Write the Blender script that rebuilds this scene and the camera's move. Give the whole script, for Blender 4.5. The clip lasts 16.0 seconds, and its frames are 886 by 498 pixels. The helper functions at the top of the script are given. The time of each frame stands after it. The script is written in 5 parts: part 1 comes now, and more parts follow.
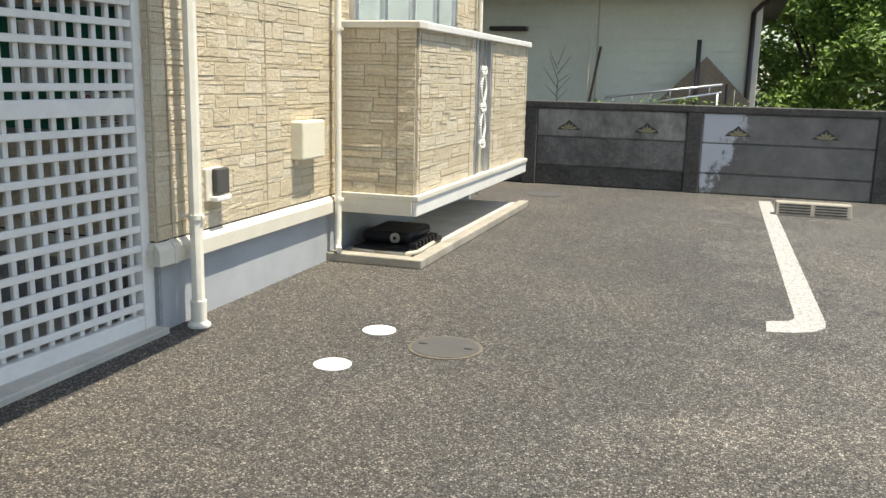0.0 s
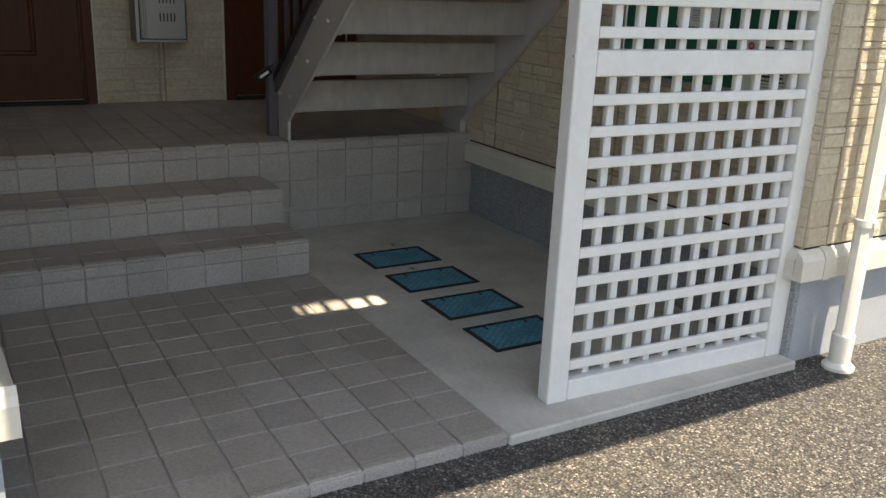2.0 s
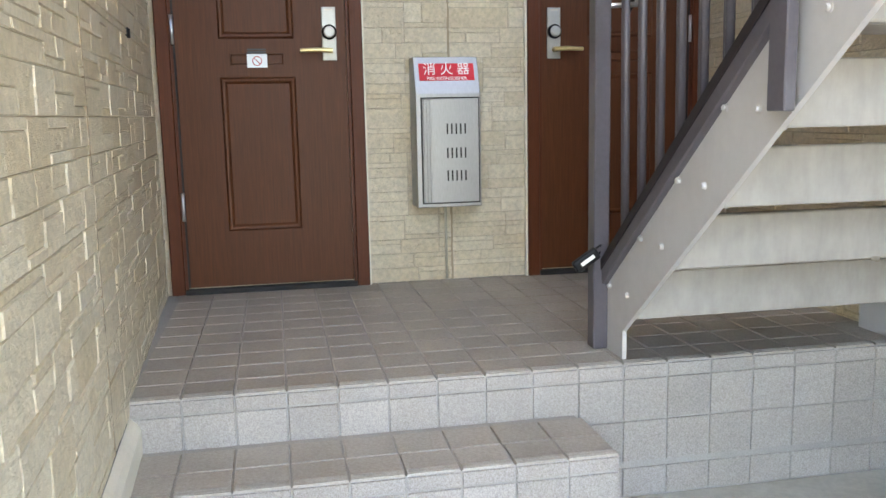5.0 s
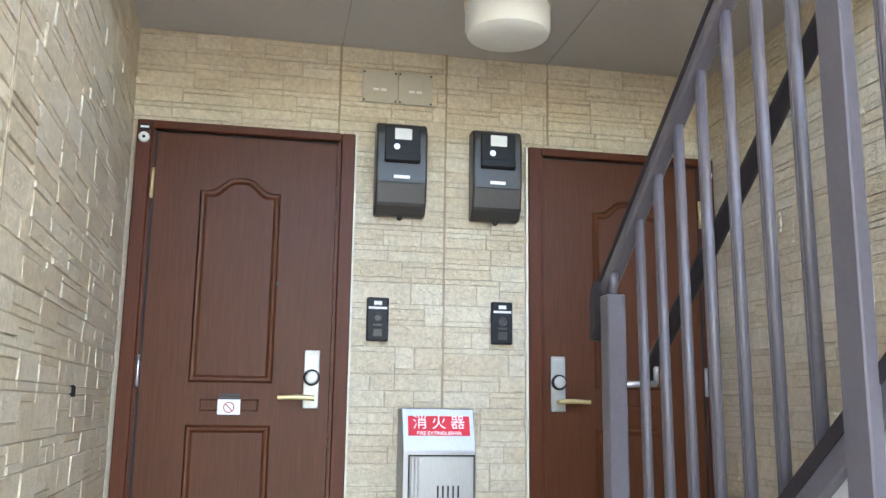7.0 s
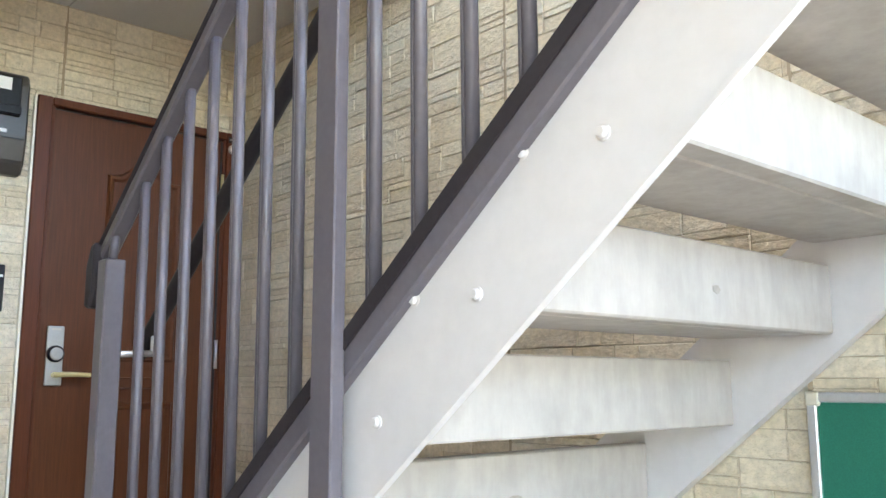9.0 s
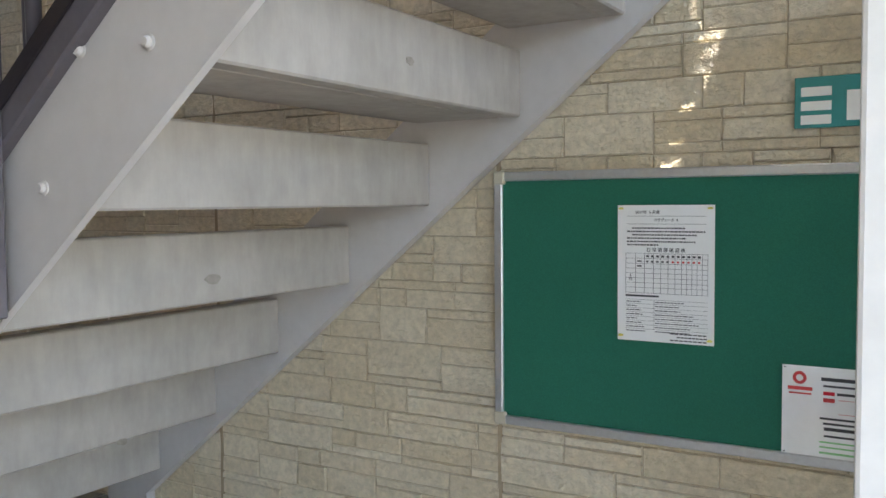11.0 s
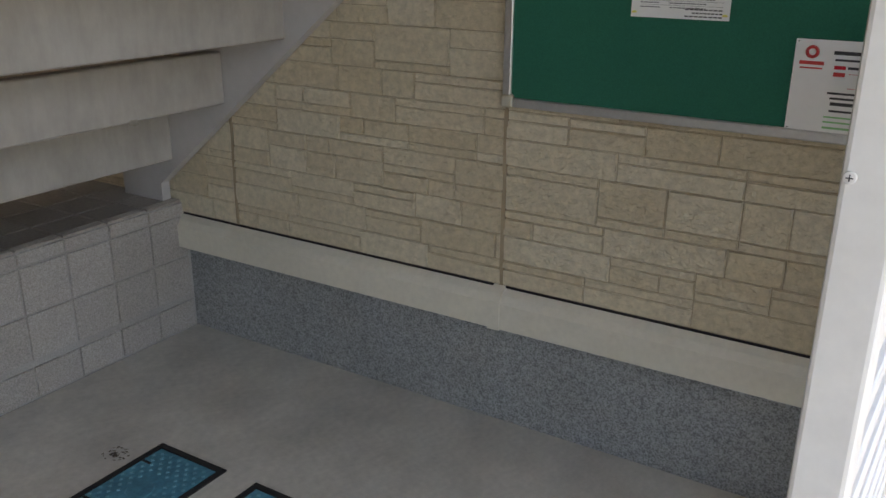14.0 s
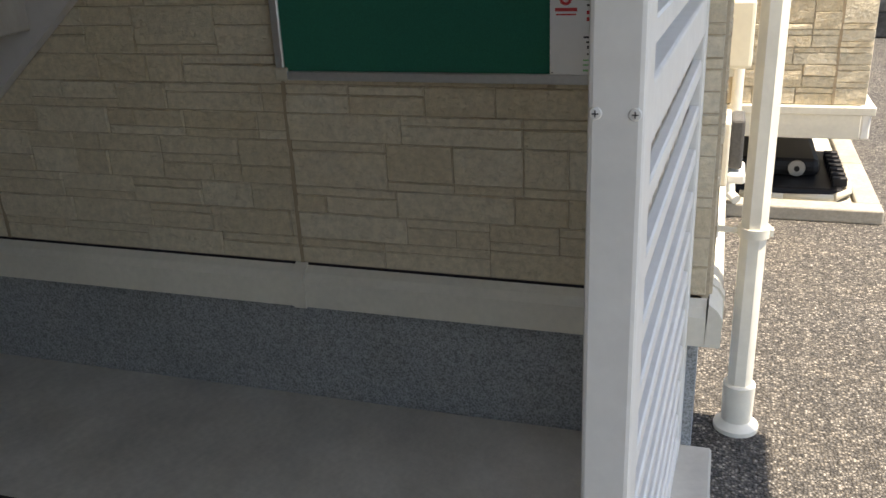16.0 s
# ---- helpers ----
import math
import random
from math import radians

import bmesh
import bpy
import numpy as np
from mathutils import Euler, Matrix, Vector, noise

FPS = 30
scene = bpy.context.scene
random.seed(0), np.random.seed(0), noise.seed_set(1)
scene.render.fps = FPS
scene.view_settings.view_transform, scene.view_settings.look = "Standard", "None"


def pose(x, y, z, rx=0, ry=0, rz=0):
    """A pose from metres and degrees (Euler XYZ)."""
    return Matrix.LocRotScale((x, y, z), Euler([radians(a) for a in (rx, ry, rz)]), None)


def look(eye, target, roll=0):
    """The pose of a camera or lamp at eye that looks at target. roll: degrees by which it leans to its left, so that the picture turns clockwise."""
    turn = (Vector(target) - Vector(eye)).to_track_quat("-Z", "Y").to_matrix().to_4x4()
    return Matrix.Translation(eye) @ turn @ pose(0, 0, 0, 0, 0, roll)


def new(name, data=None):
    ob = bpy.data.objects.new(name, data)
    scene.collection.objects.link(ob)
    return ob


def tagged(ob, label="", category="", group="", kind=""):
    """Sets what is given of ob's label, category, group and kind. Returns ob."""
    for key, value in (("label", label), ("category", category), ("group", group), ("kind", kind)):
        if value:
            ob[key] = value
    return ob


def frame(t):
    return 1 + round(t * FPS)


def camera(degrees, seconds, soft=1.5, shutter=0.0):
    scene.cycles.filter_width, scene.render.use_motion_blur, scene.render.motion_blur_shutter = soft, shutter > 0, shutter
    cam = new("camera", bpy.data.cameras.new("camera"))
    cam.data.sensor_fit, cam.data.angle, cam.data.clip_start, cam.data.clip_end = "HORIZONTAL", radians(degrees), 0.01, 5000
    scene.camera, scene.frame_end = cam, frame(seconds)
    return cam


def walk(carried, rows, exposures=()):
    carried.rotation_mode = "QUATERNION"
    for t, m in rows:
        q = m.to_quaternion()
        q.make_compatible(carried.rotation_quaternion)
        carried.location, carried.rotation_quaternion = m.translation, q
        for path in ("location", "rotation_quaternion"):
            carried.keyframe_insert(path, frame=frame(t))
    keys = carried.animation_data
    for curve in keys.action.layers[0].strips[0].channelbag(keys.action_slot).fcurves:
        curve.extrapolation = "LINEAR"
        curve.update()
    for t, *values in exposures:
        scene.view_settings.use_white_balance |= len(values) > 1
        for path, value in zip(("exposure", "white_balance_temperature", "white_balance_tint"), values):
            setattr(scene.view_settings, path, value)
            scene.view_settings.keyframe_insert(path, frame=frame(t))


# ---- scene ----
cam = camera(54.4, 16.0)
PATH = [
    (0, (2.526, -3.376, 1.232), (1.911, -1.514, 0.841), 1.3),
    (0.5, (2.454, -3.133, 1.197), (1.816, -1.313, 0.666), 2.5),
    (1, (2.322, -2.897, 1.208), (1.272, -1.311, 0.589), 1.6),
    (1.5, (2.126, -2.717, 1.221), (0.728, -1.434, 0.587), 1.5),
    (2, (1.853, -2.561, 1.271), (0.205, -1.593, 0.682), 2.4),
    (2.5, (1.568, -2.403, 1.235), (-0.251, -1.762, 0.703), 2.2),
    (3, (1.318, -2.286, 1.241), (-0.545, -1.794, 0.704), 0.4),
    (5.5, (0.143, -2.135, 1.347), (-1.818, -1.799, 1.146), 0.0),
    (6, (0.011, -2.077, 1.468), (-1.968, -1.792, 1.423), 1.8),
    (6.5, (-0.048, -2.044, 1.519), (-2.016, -1.749, 1.721), 1.6),
    (7, (-0.077, -2.056, 1.564), (-2.009, -1.681, 1.922), 0.8),
    (7.5, (-0.089, -2.07, 1.581), (-1.95, -1.506, 2.048), 1.3),
    (8, (-0.09, -2.046, 1.578), (-1.853, -1.23, 2.052), 1.3),
    (8.5, (-0.077, -2.014, 1.56), (-1.709, -0.927, 1.952), 0.6),
    (9, (-0.071, -1.968, 1.55), (-1.551, -0.659, 1.859), -0.1),
    (9.5, (-0.066, -1.936, 1.531), (-1.389, -0.448, 1.724), 0.0),
    (10, (-0.053, -1.905, 1.508), (-1.239, -0.297, 1.581), -0.2),
    (12.5, (-0.029, -1.894, 1.399), (-0.989, -0.163, 1.11), -0.8),
    (13, (-0.019, -1.901, 1.377), (-0.99, -0.195, 0.995), -0.0),
    (13.5, (-0.025, -1.916, 1.334), (-1.017, -0.268, 0.786), 0.3),
    (14, (-0.027, -1.927, 1.306), (-1.008, -0.32, 0.63), 0.5),
    (14.5, (-0.028, -1.931, 1.293), (-0.947, -0.306, 0.575), 0.5),
    (15, (-0.022, -1.921, 1.294), (-0.838, -0.248, 0.563), -0.0),
    (15.5, (-0.014, -1.906, 1.296), (-0.731, -0.192, 0.556), -1.7),
    (16, (0.005, -1.899, 1.296), (-0.58, -0.137, 0.554), -2.7),
]
EXPOSURES = [(0.0, 0.95, 7100, 7), (0.5, 0.88, 7200, 7), (1.0, 1.05, 7100, 7), (1.5, 1.2, 7100, 8), (2.0, 1.45, 7700, 11), (3.0, 1.72, 7450, 12), (5.5, 4.45, 7200, 10),
             (6.5, 4.6, 6700, 10), (7.5, 4.47, 6400, 9), (8.0, 4.22, 6300, 9), (8.5, 4.5, 6550, 9), (9.0, 4.55, 6750, 9), (9.5, 4.33, 6900, 11), (10.0, 4.15, 6850, 10), (12.5, 2.3, 7450, 15), (14.5, 2.55, 7800, 15), (15.0, 2.35, 7700, 15), (16.0, 1.6, 7450, 13)]
walk(cam, [(t, look(eye, target, roll)) for t, eye, target, roll in PATH], EXPOSURES)

# ---- sky and sun ----
SUN = Vector((1.0, -0.10, 3.0)).normalized()
world = bpy.data.worlds.new("sky")
scene.world = world
world.use_nodes = True
wn = world.node_tree
sky = wn.nodes.new("ShaderNodeTexSky")
sky.sky_type, sky.sun_disc = "NISHITA", False
sky.sun_elevation = math.asin(SUN.z)
sky.sun_rotation = math.atan2(SUN.x, SUN.y)
wn.links.new(sky.outputs[0], wn.nodes["Background"].inputs[0])
wn.nodes["Background"].inputs[1].default_value = 0.11
sun = new("sun", bpy.data.lights.new("sun", "SUN"))
sun.data.energy, sun.data.angle, sun.data.color = 4.2, radians(0.55), (1.0, 0.95, 0.86)
sun.matrix_world = look(SUN * 30, (0, 0, 0))


# ---- materials ----
def nodes_of(name, rough, metal=0.0):
    m = bpy.data.materials.new(name)
    m.use_nodes = True
    nt = m.node_tree
    b = nt.nodes["Principled BSDF"]
    b.inputs["Roughness"].default_value = rough
    b.inputs["Metallic"].default_value = metal
    pos = nt.nodes.new("ShaderNodeNewGeometry").outputs["Position"]
    return m, nt, b, pos


def noise_of(nt, pos, scale, detail=4.0, rough=0.55, stretch=None):
    src = pos
    if stretch:
        mp = nt.nodes.new("ShaderNodeMapping")
        mp.inputs["Scale"].default_value = stretch
        nt.links.new(pos, mp.inputs["Vector"])
        src = mp.outputs[0]
    n = nt.nodes.new("ShaderNodeTexNoise")
    n.inputs["Scale"].default_value, n.inputs["Detail"].default_value, n.inputs["Roughness"].default_value = scale, detail, rough
    nt.links.new(src, n.inputs["Vector"])
    return n.outputs["Fac"]


def ramp_of(nt, fac, stops):
    r = nt.nodes.new("ShaderNodeValToRGB")
    els = r.color_ramp.elements
    while len(els) < len(stops):
        els.new(0.5)
    for e, (p, c) in zip(els, stops):
        e.position, e.color = p, (*c, 1)
    nt.links.new(fac, r.inputs[0])
    return r.outputs[0]


def mix_of(nt, kind, fac, a, b):
    m = nt.nodes.new("ShaderNodeMix")
    m.data_type, m.blend_type = "RGBA", kind
    for sock, v in ((m.inputs[0], fac), (m.inputs[6], a), (m.inputs[7], b)):
        if isinstance(v, (int, float)):
            sock.default_value = v
        elif isinstance(v, tuple):
            sock.default_value = (*v, 1)
        else:
            nt.links.new(v, sock)
    return m.outputs[2]


def bump_of(nt, b, height, strength, dist):
    n = nt.nodes.new("ShaderNodeBump")
    n.inputs["Strength"].default_value, n.inputs["Distance"].default_value = strength, dist
    nt.links.new(height, n.inputs["Height"])
    nt.links.new(n.outputs[0], b.inputs["Normal"])


def shade(c, k):
    return tuple(min(1.0, v * k) for v in c)


def plain(name, c, rough=0.5, metal=0.0, grain=40.0, var=0.12, bump=0.0, dirt=0.0, dirt_scale=3.0, stretch=None, gloss=0.5):
    """Painted or moulded surface: fine grain, large uneven patches, faint relief."""
    m, nt, b, pos = nodes_of(name, rough, metal)
    b.inputs["Specular IOR Level"].default_value = gloss
    fine = noise_of(nt, pos, grain, 4, 0.6, stretch)
    col = ramp_of(nt, fine, [(0.3, shade(c, 1 - var)), (0.7, shade(c, 1 + var * 0.6))])
    if dirt:
        big = ramp_of(nt, noise_of(nt, pos, dirt_scale, 6, 0.65), [(0.35, (1, 1, 1)), (0.75, (1 - dirt,) * 3)])
        col = mix_of(nt, "MULTIPLY", 1.0, col, big)
    nt.links.new(col, b.inputs["Base Color"])
    if bump:
        bump_of(nt, b, fine, bump, 0.003)
    return m


def pieces_mat(name, c1, c2, rough, grain, bump, speck=0.0, speck_scale=500.0, dirt=0.2, dist=0.003):
    """Surface of single pieces: each has its own tone, with grain, specks and stains."""
    m, nt, b, pos = nodes_of(name, rough)
    info = nt.nodes.new("ShaderNodeObjectInfo").outputs["Random"]
    isl = nt.nodes.new("ShaderNodeNewGeometry").outputs["Random Per Island"]
    add = nt.nodes.new("ShaderNodeMath")
    add.operation = "ADD"
    nt.links.new(info, add.inputs[0]), nt.links.new(isl, add.inputs[1])
    fr = nt.nodes.new("ShaderNodeMath")
    fr.operation = "FRACT"
    nt.links.new(add.outputs[0], fr.inputs[0])
    col = ramp_of(nt, fr.outputs[0], [(0.0, c1), (0.55, tuple((p + q) / 2 for p, q in zip(c1, c2))), (1.0, c2)])
    fine = noise_of(nt, pos, grain, 6, 0.65)
    col = mix_of(nt, "MULTIPLY", 1.0, col, ramp_of(nt, fine, [(0.3, (0.8, 0.8, 0.78)), (0.62, (1.08, 1.07, 1.05))]))
    if speck:
        s = ramp_of(nt, noise_of(nt, pos, speck_scale, 2, 0.5), [(0.36, (1 - speck,) * 3), (0.5, (1, 1, 1)), (0.66, (1 + speck * 0.6,) * 3)])
        col = mix_of(nt, "MULTIPLY", 1.0, col, s)
    big = ramp_of(nt, noise_of(nt, pos, 1.7, 6, 0.7), [(0.35, (1.05, 1.05, 1.05)), (0.75, (1 - dirt, 1 - dirt * 1.05, 1 - dirt * 1.15))])
    col = mix_of(nt, "MULTIPLY", 1.0, col, big)
    nt.links.new(col, b.inputs["Base Color"])
    if bump:
        bump_of(nt, b, fine, bump, dist)
    return m


def siding_mat():
    """Stone-faced siding under a satin coat: faint tone per block, cleft relief, pitted grain."""
    m = pieces_mat("siding", (0.625, 0.53, 0.375), (0.71, 0.635, 0.495), 0.38, 48, 0.0, 0.05, 900, 0.12)
    nt = m.node_tree
    b = nt.nodes["Principled BSDF"]
    b.inputs["Specular IOR Level"].default_value = 0.6
    pos = nt.nodes.new("ShaderNodeNewGeometry").outputs["Position"]
    cleft = noise_of(nt, pos, 15, 7, 0.62, (1, 1, 1.9))
    off = nt.nodes.new("ShaderNodeMath")
    off.operation, off.inputs[1].default_value = "SUBTRACT", 0.5
    nt.links.new(cleft, off.inputs[0])
    ridge = nt.nodes.new("ShaderNodeMath")
    ridge.operation = "ABSOLUTE"
    nt.links.new(off.outputs[0], ridge.inputs[0])
    both = nt.nodes.new("ShaderNodeMath")
    both.operation, both.inputs[1].default_value = "MULTIPLY_ADD", 1.6
    nt.links.new(ridge.outputs[0], both.inputs[0])
    nt.links.new(noise_of(nt, pos, 55, 6, 0.65), both.inputs[2])
    bump_of(nt, b, both.outputs[0], 0.9, 0.0115)
    return m


def asphalt_mat():
    m, nt, b, pos = nodes_of("asphalt", 0.82)
    v = nt.nodes.new("ShaderNodeTexVoronoi")
    v.inputs["Scale"].default_value = 136
    nt.links.new(pos, v.inputs["Vector"])
    v2 = nt.nodes.new("ShaderNodeTexVoronoi")
    v2.inputs["Scale"].default_value = 46
    nt.links.new(pos, v2.inputs["Vector"])
    sep = nt.nodes.new("ShaderNodeSeparateColor")
    nt.links.new(v.outputs["Color"], sep.inputs[0])
    col = ramp_of(nt, sep.outputs[0], [(0.0, (0.060, 0.0595, 0.0585)), (0.5, (0.106, 0.104, 0.101)), (0.80, (0.165, 0.162, 0.156)), (0.93, (0.275, 0.269, 0.258)), (1.0, (0.37, 0.362, 0.347))])
    rim = ramp_of(nt, v.outputs["Distance"], [(0.28, (1, 1, 1)), (0.75, (0.34, 0.337, 0.338))])
    col = mix_of(nt, "MULTIPLY", 1.0, col, rim)
    sep2 = nt.nodes.new("ShaderNodeSeparateColor")
    nt.links.new(v2.outputs["Color"], sep2.inputs[0])
    col = mix_of(nt, "MULTIPLY", 1.0, col, ramp_of(nt, sep2.outputs[1], [(0.0, (0.75, 0.75, 0.76)), (0.9, (1.2, 1.18, 1.15))]))
    big = ramp_of(nt, noise_of(nt, pos, 0.55, 7, 0.7), [(0.3, (0.74, 0.74, 0.75)), (0.5, (1.0, 0.98, 0.96)), (0.72, (1.35, 1.27, 1.17))])
    col = mix_of(nt, "MULTIPLY", 1.0, col, big)
    # brown soil dust gathered along the facade, pale dust further out
    xyz = nt.nodes.new("ShaderNodeSeparateXYZ")
    nt.links.new(pos, xyz.inputs[0])
    drift = nt.nodes.new("ShaderNodeMath")
    drift.operation, drift.inputs[1].default_value = "MULTIPLY_ADD", 0.16
    nt.links.new(xyz.outputs[0], drift.inputs[0])
    nt.links.new(noise_of(nt, pos, 1.3, 6, 0.7), drift.inputs[2])
    soil = ramp_of(nt, drift.outputs[0], [(0.42, (1.27, 1.19, 1.08)), (0.72, (1.0, 0.985, 0.965)), (0.93, (0.98, 0.99, 1.0)), (1.0, (1.3, 1.29, 1.27))])
    col = mix_of(nt, "MULTIPLY", 1.0, col, soil)
    nt.links.new(col, b.inputs["Base Color"])
    mul = nt.nodes.new("ShaderNodeMath")
    mul.operation = "SUBTRACT"
    mul.inputs[0].default_value = 0.8
    nt.links.new(v.outputs["Distance"], mul.inputs[1])
    bump_of(nt, b, mul.outputs[0], 1.0, 0.010)
    return m


def wood_mat(name, c):
    m, nt, b, pos = nodes_of(name, 0.45)
    b.inputs["Specular IOR Level"].default_value = 0.22
    g = noise_of(nt, pos, 14, 8, 0.7, (9, 9, 0.35))
    g2 = noise_of(nt, pos, 60, 4, 0.6, (6, 6, 0.12))
    col = ramp_of(nt, g, [(0.25, shade(c, 0.72)), (0.55, c), (0.8, shade(c, 1.22))])
    col = mix_of(nt, "MULTIPLY", 1.0, col, ramp_of(nt, g2, [(0.35, (0.82, 0.8, 0.78)), (0.65, (1.06, 1.05, 1.05))]))
    nt.links.new(col, b.inputs["Base Color"])
    bump_of(nt, b, g2, 0.12, 0.001)
    return m


def bloom_mat():
    """Blackened concrete panel with a ragged white lime bloom that fades out along the wall."""
    m, nt, b, pos = nodes_of("lime_stained_concrete", 0.9)
    base = ramp_of(nt, noise_of(nt, pos, 2.2, 7, 0.7), [(0.32, (0.24, 0.235, 0.225)), (0.7, (0.10, 0.098, 0.094))])
    xyz = nt.nodes.new("ShaderNodeSeparateXYZ")
    nt.links.new(pos, xyz.inputs[0])
    far = nt.nodes.new("ShaderNodeMath")
    far.operation, far.inputs[1].default_value, far.inputs[2].default_value = "MULTIPLY_ADD", -0.80, 2.21
    nt.links.new(xyz.outputs[0], far.inputs[0])
    low = nt.nodes.new("ShaderNodeMath")
    low.operation, low.inputs[1].default_value = "MULTIPLY_ADD", 0.42
    nt.links.new(xyz.outputs[2], low.inputs[0])
    nt.links.new(far.outputs[0], low.inputs[2])
    s = nt.nodes.new("ShaderNodeMath")
    s.operation = "ADD"
    nt.links.new(noise_of(nt, pos, 5.5, 9, 0.72, (1, 1, 0.7)), s.inputs[0])
    nt.links.new(low.outputs[0], s.inputs[1])
    white = ramp_of(nt, s.outputs[0], [(0.88, (0, 0, 0)), (0.97, (1, 1, 1))])
    col = mix_of(nt, "MIX", white, base, (0.52, 0.55, 0.60))
    nt.links.new(col, b.inputs["Base Color"])
    bump_of(nt, b, noise_of(nt, pos, 30, 4), 0.3, 0.003)
    return m


M = {}
M["bloom"] = bloom_mat()
M["asphalt"] = asphalt_mat()
M["siding"] = siding_mat()
M["siding_back"] = plain("siding_joint", (0.49, 0.41, 0.295), 0.85, grain=120, var=0.2, bump=0.3)
M["seal"] = plain("seal", (0.36, 0.28, 0.185), 0.7, grain=90, var=0.08)
M["tile"] = pieces_mat("tile", (0.345, 0.312, 0.275), (0.405, 0.37, 0.328), 0.5, 90, 0.12, 0.12, 420, 0.22)
M["riser_tile"] = pieces_mat("riser_tile", (0.35, 0.322, 0.303), (0.41, 0.38, 0.358), 0.5, 120, 0.12, 0.26, 300, 0.15)
M["grout"] = plain("grout", (0.40, 0.38, 0.355), 0.9, grain=200, var=0.2, bump=0.3, dirt=0.3)
M["concrete"] = plain("concrete", (0.59, 0.56, 0.49), 0.75, grain=55, var=0.09, bump=0.15, dirt=0.34, dirt_scale=3.4)
M["tread"] = plain("precast_concrete", (0.42, 0.388, 0.348), 0.85, grain=34, var=0.08, bump=0.2, dirt=0.2, dirt_scale=7, stretch=(1, 1, 0.25), gloss=0.25)
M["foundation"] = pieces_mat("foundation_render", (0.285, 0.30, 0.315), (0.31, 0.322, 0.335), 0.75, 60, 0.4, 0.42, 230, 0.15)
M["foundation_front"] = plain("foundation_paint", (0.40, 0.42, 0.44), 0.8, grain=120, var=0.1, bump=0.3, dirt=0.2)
M["trim"] = plain("cream_trim", (0.70, 0.66, 0.56), 0.45, grain=60, var=0.05, dirt=0.14)
M["white_alu"] = plain("white_aluminium", (0.80, 0.785, 0.745), 0.38, grain=30, var=0.04, dirt=0.12, dirt_scale=5)
M["pipe"] = plain("cream_plastic", (0.84, 0.80, 0.69), 0.4, grain=30, var=0.05, dirt=0.16, dirt_scale=6)
M["wood"] = wood_mat("door_wood", (0.097, 0.030, 0.0100))
M["frame_wood"] = wood_mat("frame_wood", (0.098, 0.026, 0.0090))
M["steel"] = plain("stainless", (0.34, 0.335, 0.33), 0.42, 0.85, 120, 0.12, stretch=(0.3, 4, 0.3))
M["alu"] = plain("satin_aluminium", (0.62, 0.63, 0.65), 0.36, 0.9, 90, 0.06)
M["lock"] = plain("satin_lock_metal", (0.42, 0.41, 0.37), 0.45, 0.6, 90, 0.06)
M["brass"] = plain("brass", (0.74, 0.62, 0.30), 0.35, 0.6, 60, 0.06)
M["rail"] = plain("dark_rail_paint", (0.105, 0.095, 0.108), 0.33, grain=60, var=0.1, dirt=0.1, gloss=0.5)
M["rail_dark"] = plain("handrail_cover", (0.026, 0.022, 0.025), 0.5, grain=80, var=0.15, gloss=0.2)
M["stringer"] = plain("grey_steel_paint", (0.52, 0.50, 0.485), 0.45, grain=25, var=0.04, dirt=0.1, dirt_scale=4)
M["soffit"] = plain("soffit_board", (0.50, 0.48, 0.45), 0.8, grain=100, var=0.05, dirt=0.08)
M["black"] = plain("black_plastic", (0.014, 0.014, 0.016), 0.45, grain=80, var=0.2, gloss=0.2)
M["smoke"] = plain("smoke_plastic", (0.046, 0.041, 0.036), 0.3, grain=60, var=0.1, gloss=0.35)
M["rubber"] = plain("rubber", (0.018, 0.017, 0.017), 0.8, grain=90, var=0.2)
M["white"] = plain("white_plastic", (0.80, 0.79, 0.75), 0.4, grain=40, var=0.03)
M["cream"] = plain("cream_plastic_box", (0.74, 0.69, 0.55), 0.4, grain=40, var=0.04)
M["paper"] = plain("paper", (0.80, 0.80, 0.79), 0.5, grain=30, var=0.03)
M["ink"] = plain("ink", (0.05, 0.05, 0.055), 0.6, grain=200, var=0.2)
M["ink_red"] = plain("red_ink", (0.60, 0.05, 0.05), 0.5, grain=80, var=0.06)
M["ink_green"] = plain("green_ink", (0.25, 0.55, 0.25), 0.5, grain=80, var=0.06)
M["tape"] = plain("yellow_pin", (0.75, 0.66, 0.12), 0.4, grain=50, var=0.05)
M["red"] = plain("red_label", (0.62, 0.012, 0.03), 0.6, grain=40, var=0.05)
M["felt"] = plain("green_felt", (0.010, 0.135, 0.085), 0.9, grain=320, var=0.18, bump=0.2, dirt=0.1)
M["teal"] = plain("teal_plate", (0.02, 0.22, 0.21), 0.4, grain=40, var=0.05)
M["blue"] = plain("blue_resin", (0.055, 0.25, 0.345), 0.55, grain=70, var=0.2, dirt=0.45, dirt_scale=12)
M["grey_plate"] = plain("grey_plate", (0.50, 0.46, 0.36), 0.5, grain=50, var=0.05)
M["iron"] = plain("cast_iron", (0.088, 0.086, 0.083), 0.75, 0.1, 160, 0.25, bump=0.4, dirt=0.3)
M["rust"] = plain("rusty_iron", (0.15, 0.13, 0.10), 0.8, grain=90, var=0.4, bump=0.3, dirt=0.5, dirt_scale=20)
M["blue_worn"] = plain("worn_blue_resin", (0.11, 0.34, 0.43), 0.5, grain=70, var=0.2, dirt=0.4, dirt_scale=12)
M["disc"] = plain("white_cover", (0.78, 0.77, 0.74), 0.45, grain=60, var=0.06, dirt=0.15, dirt_scale=14)
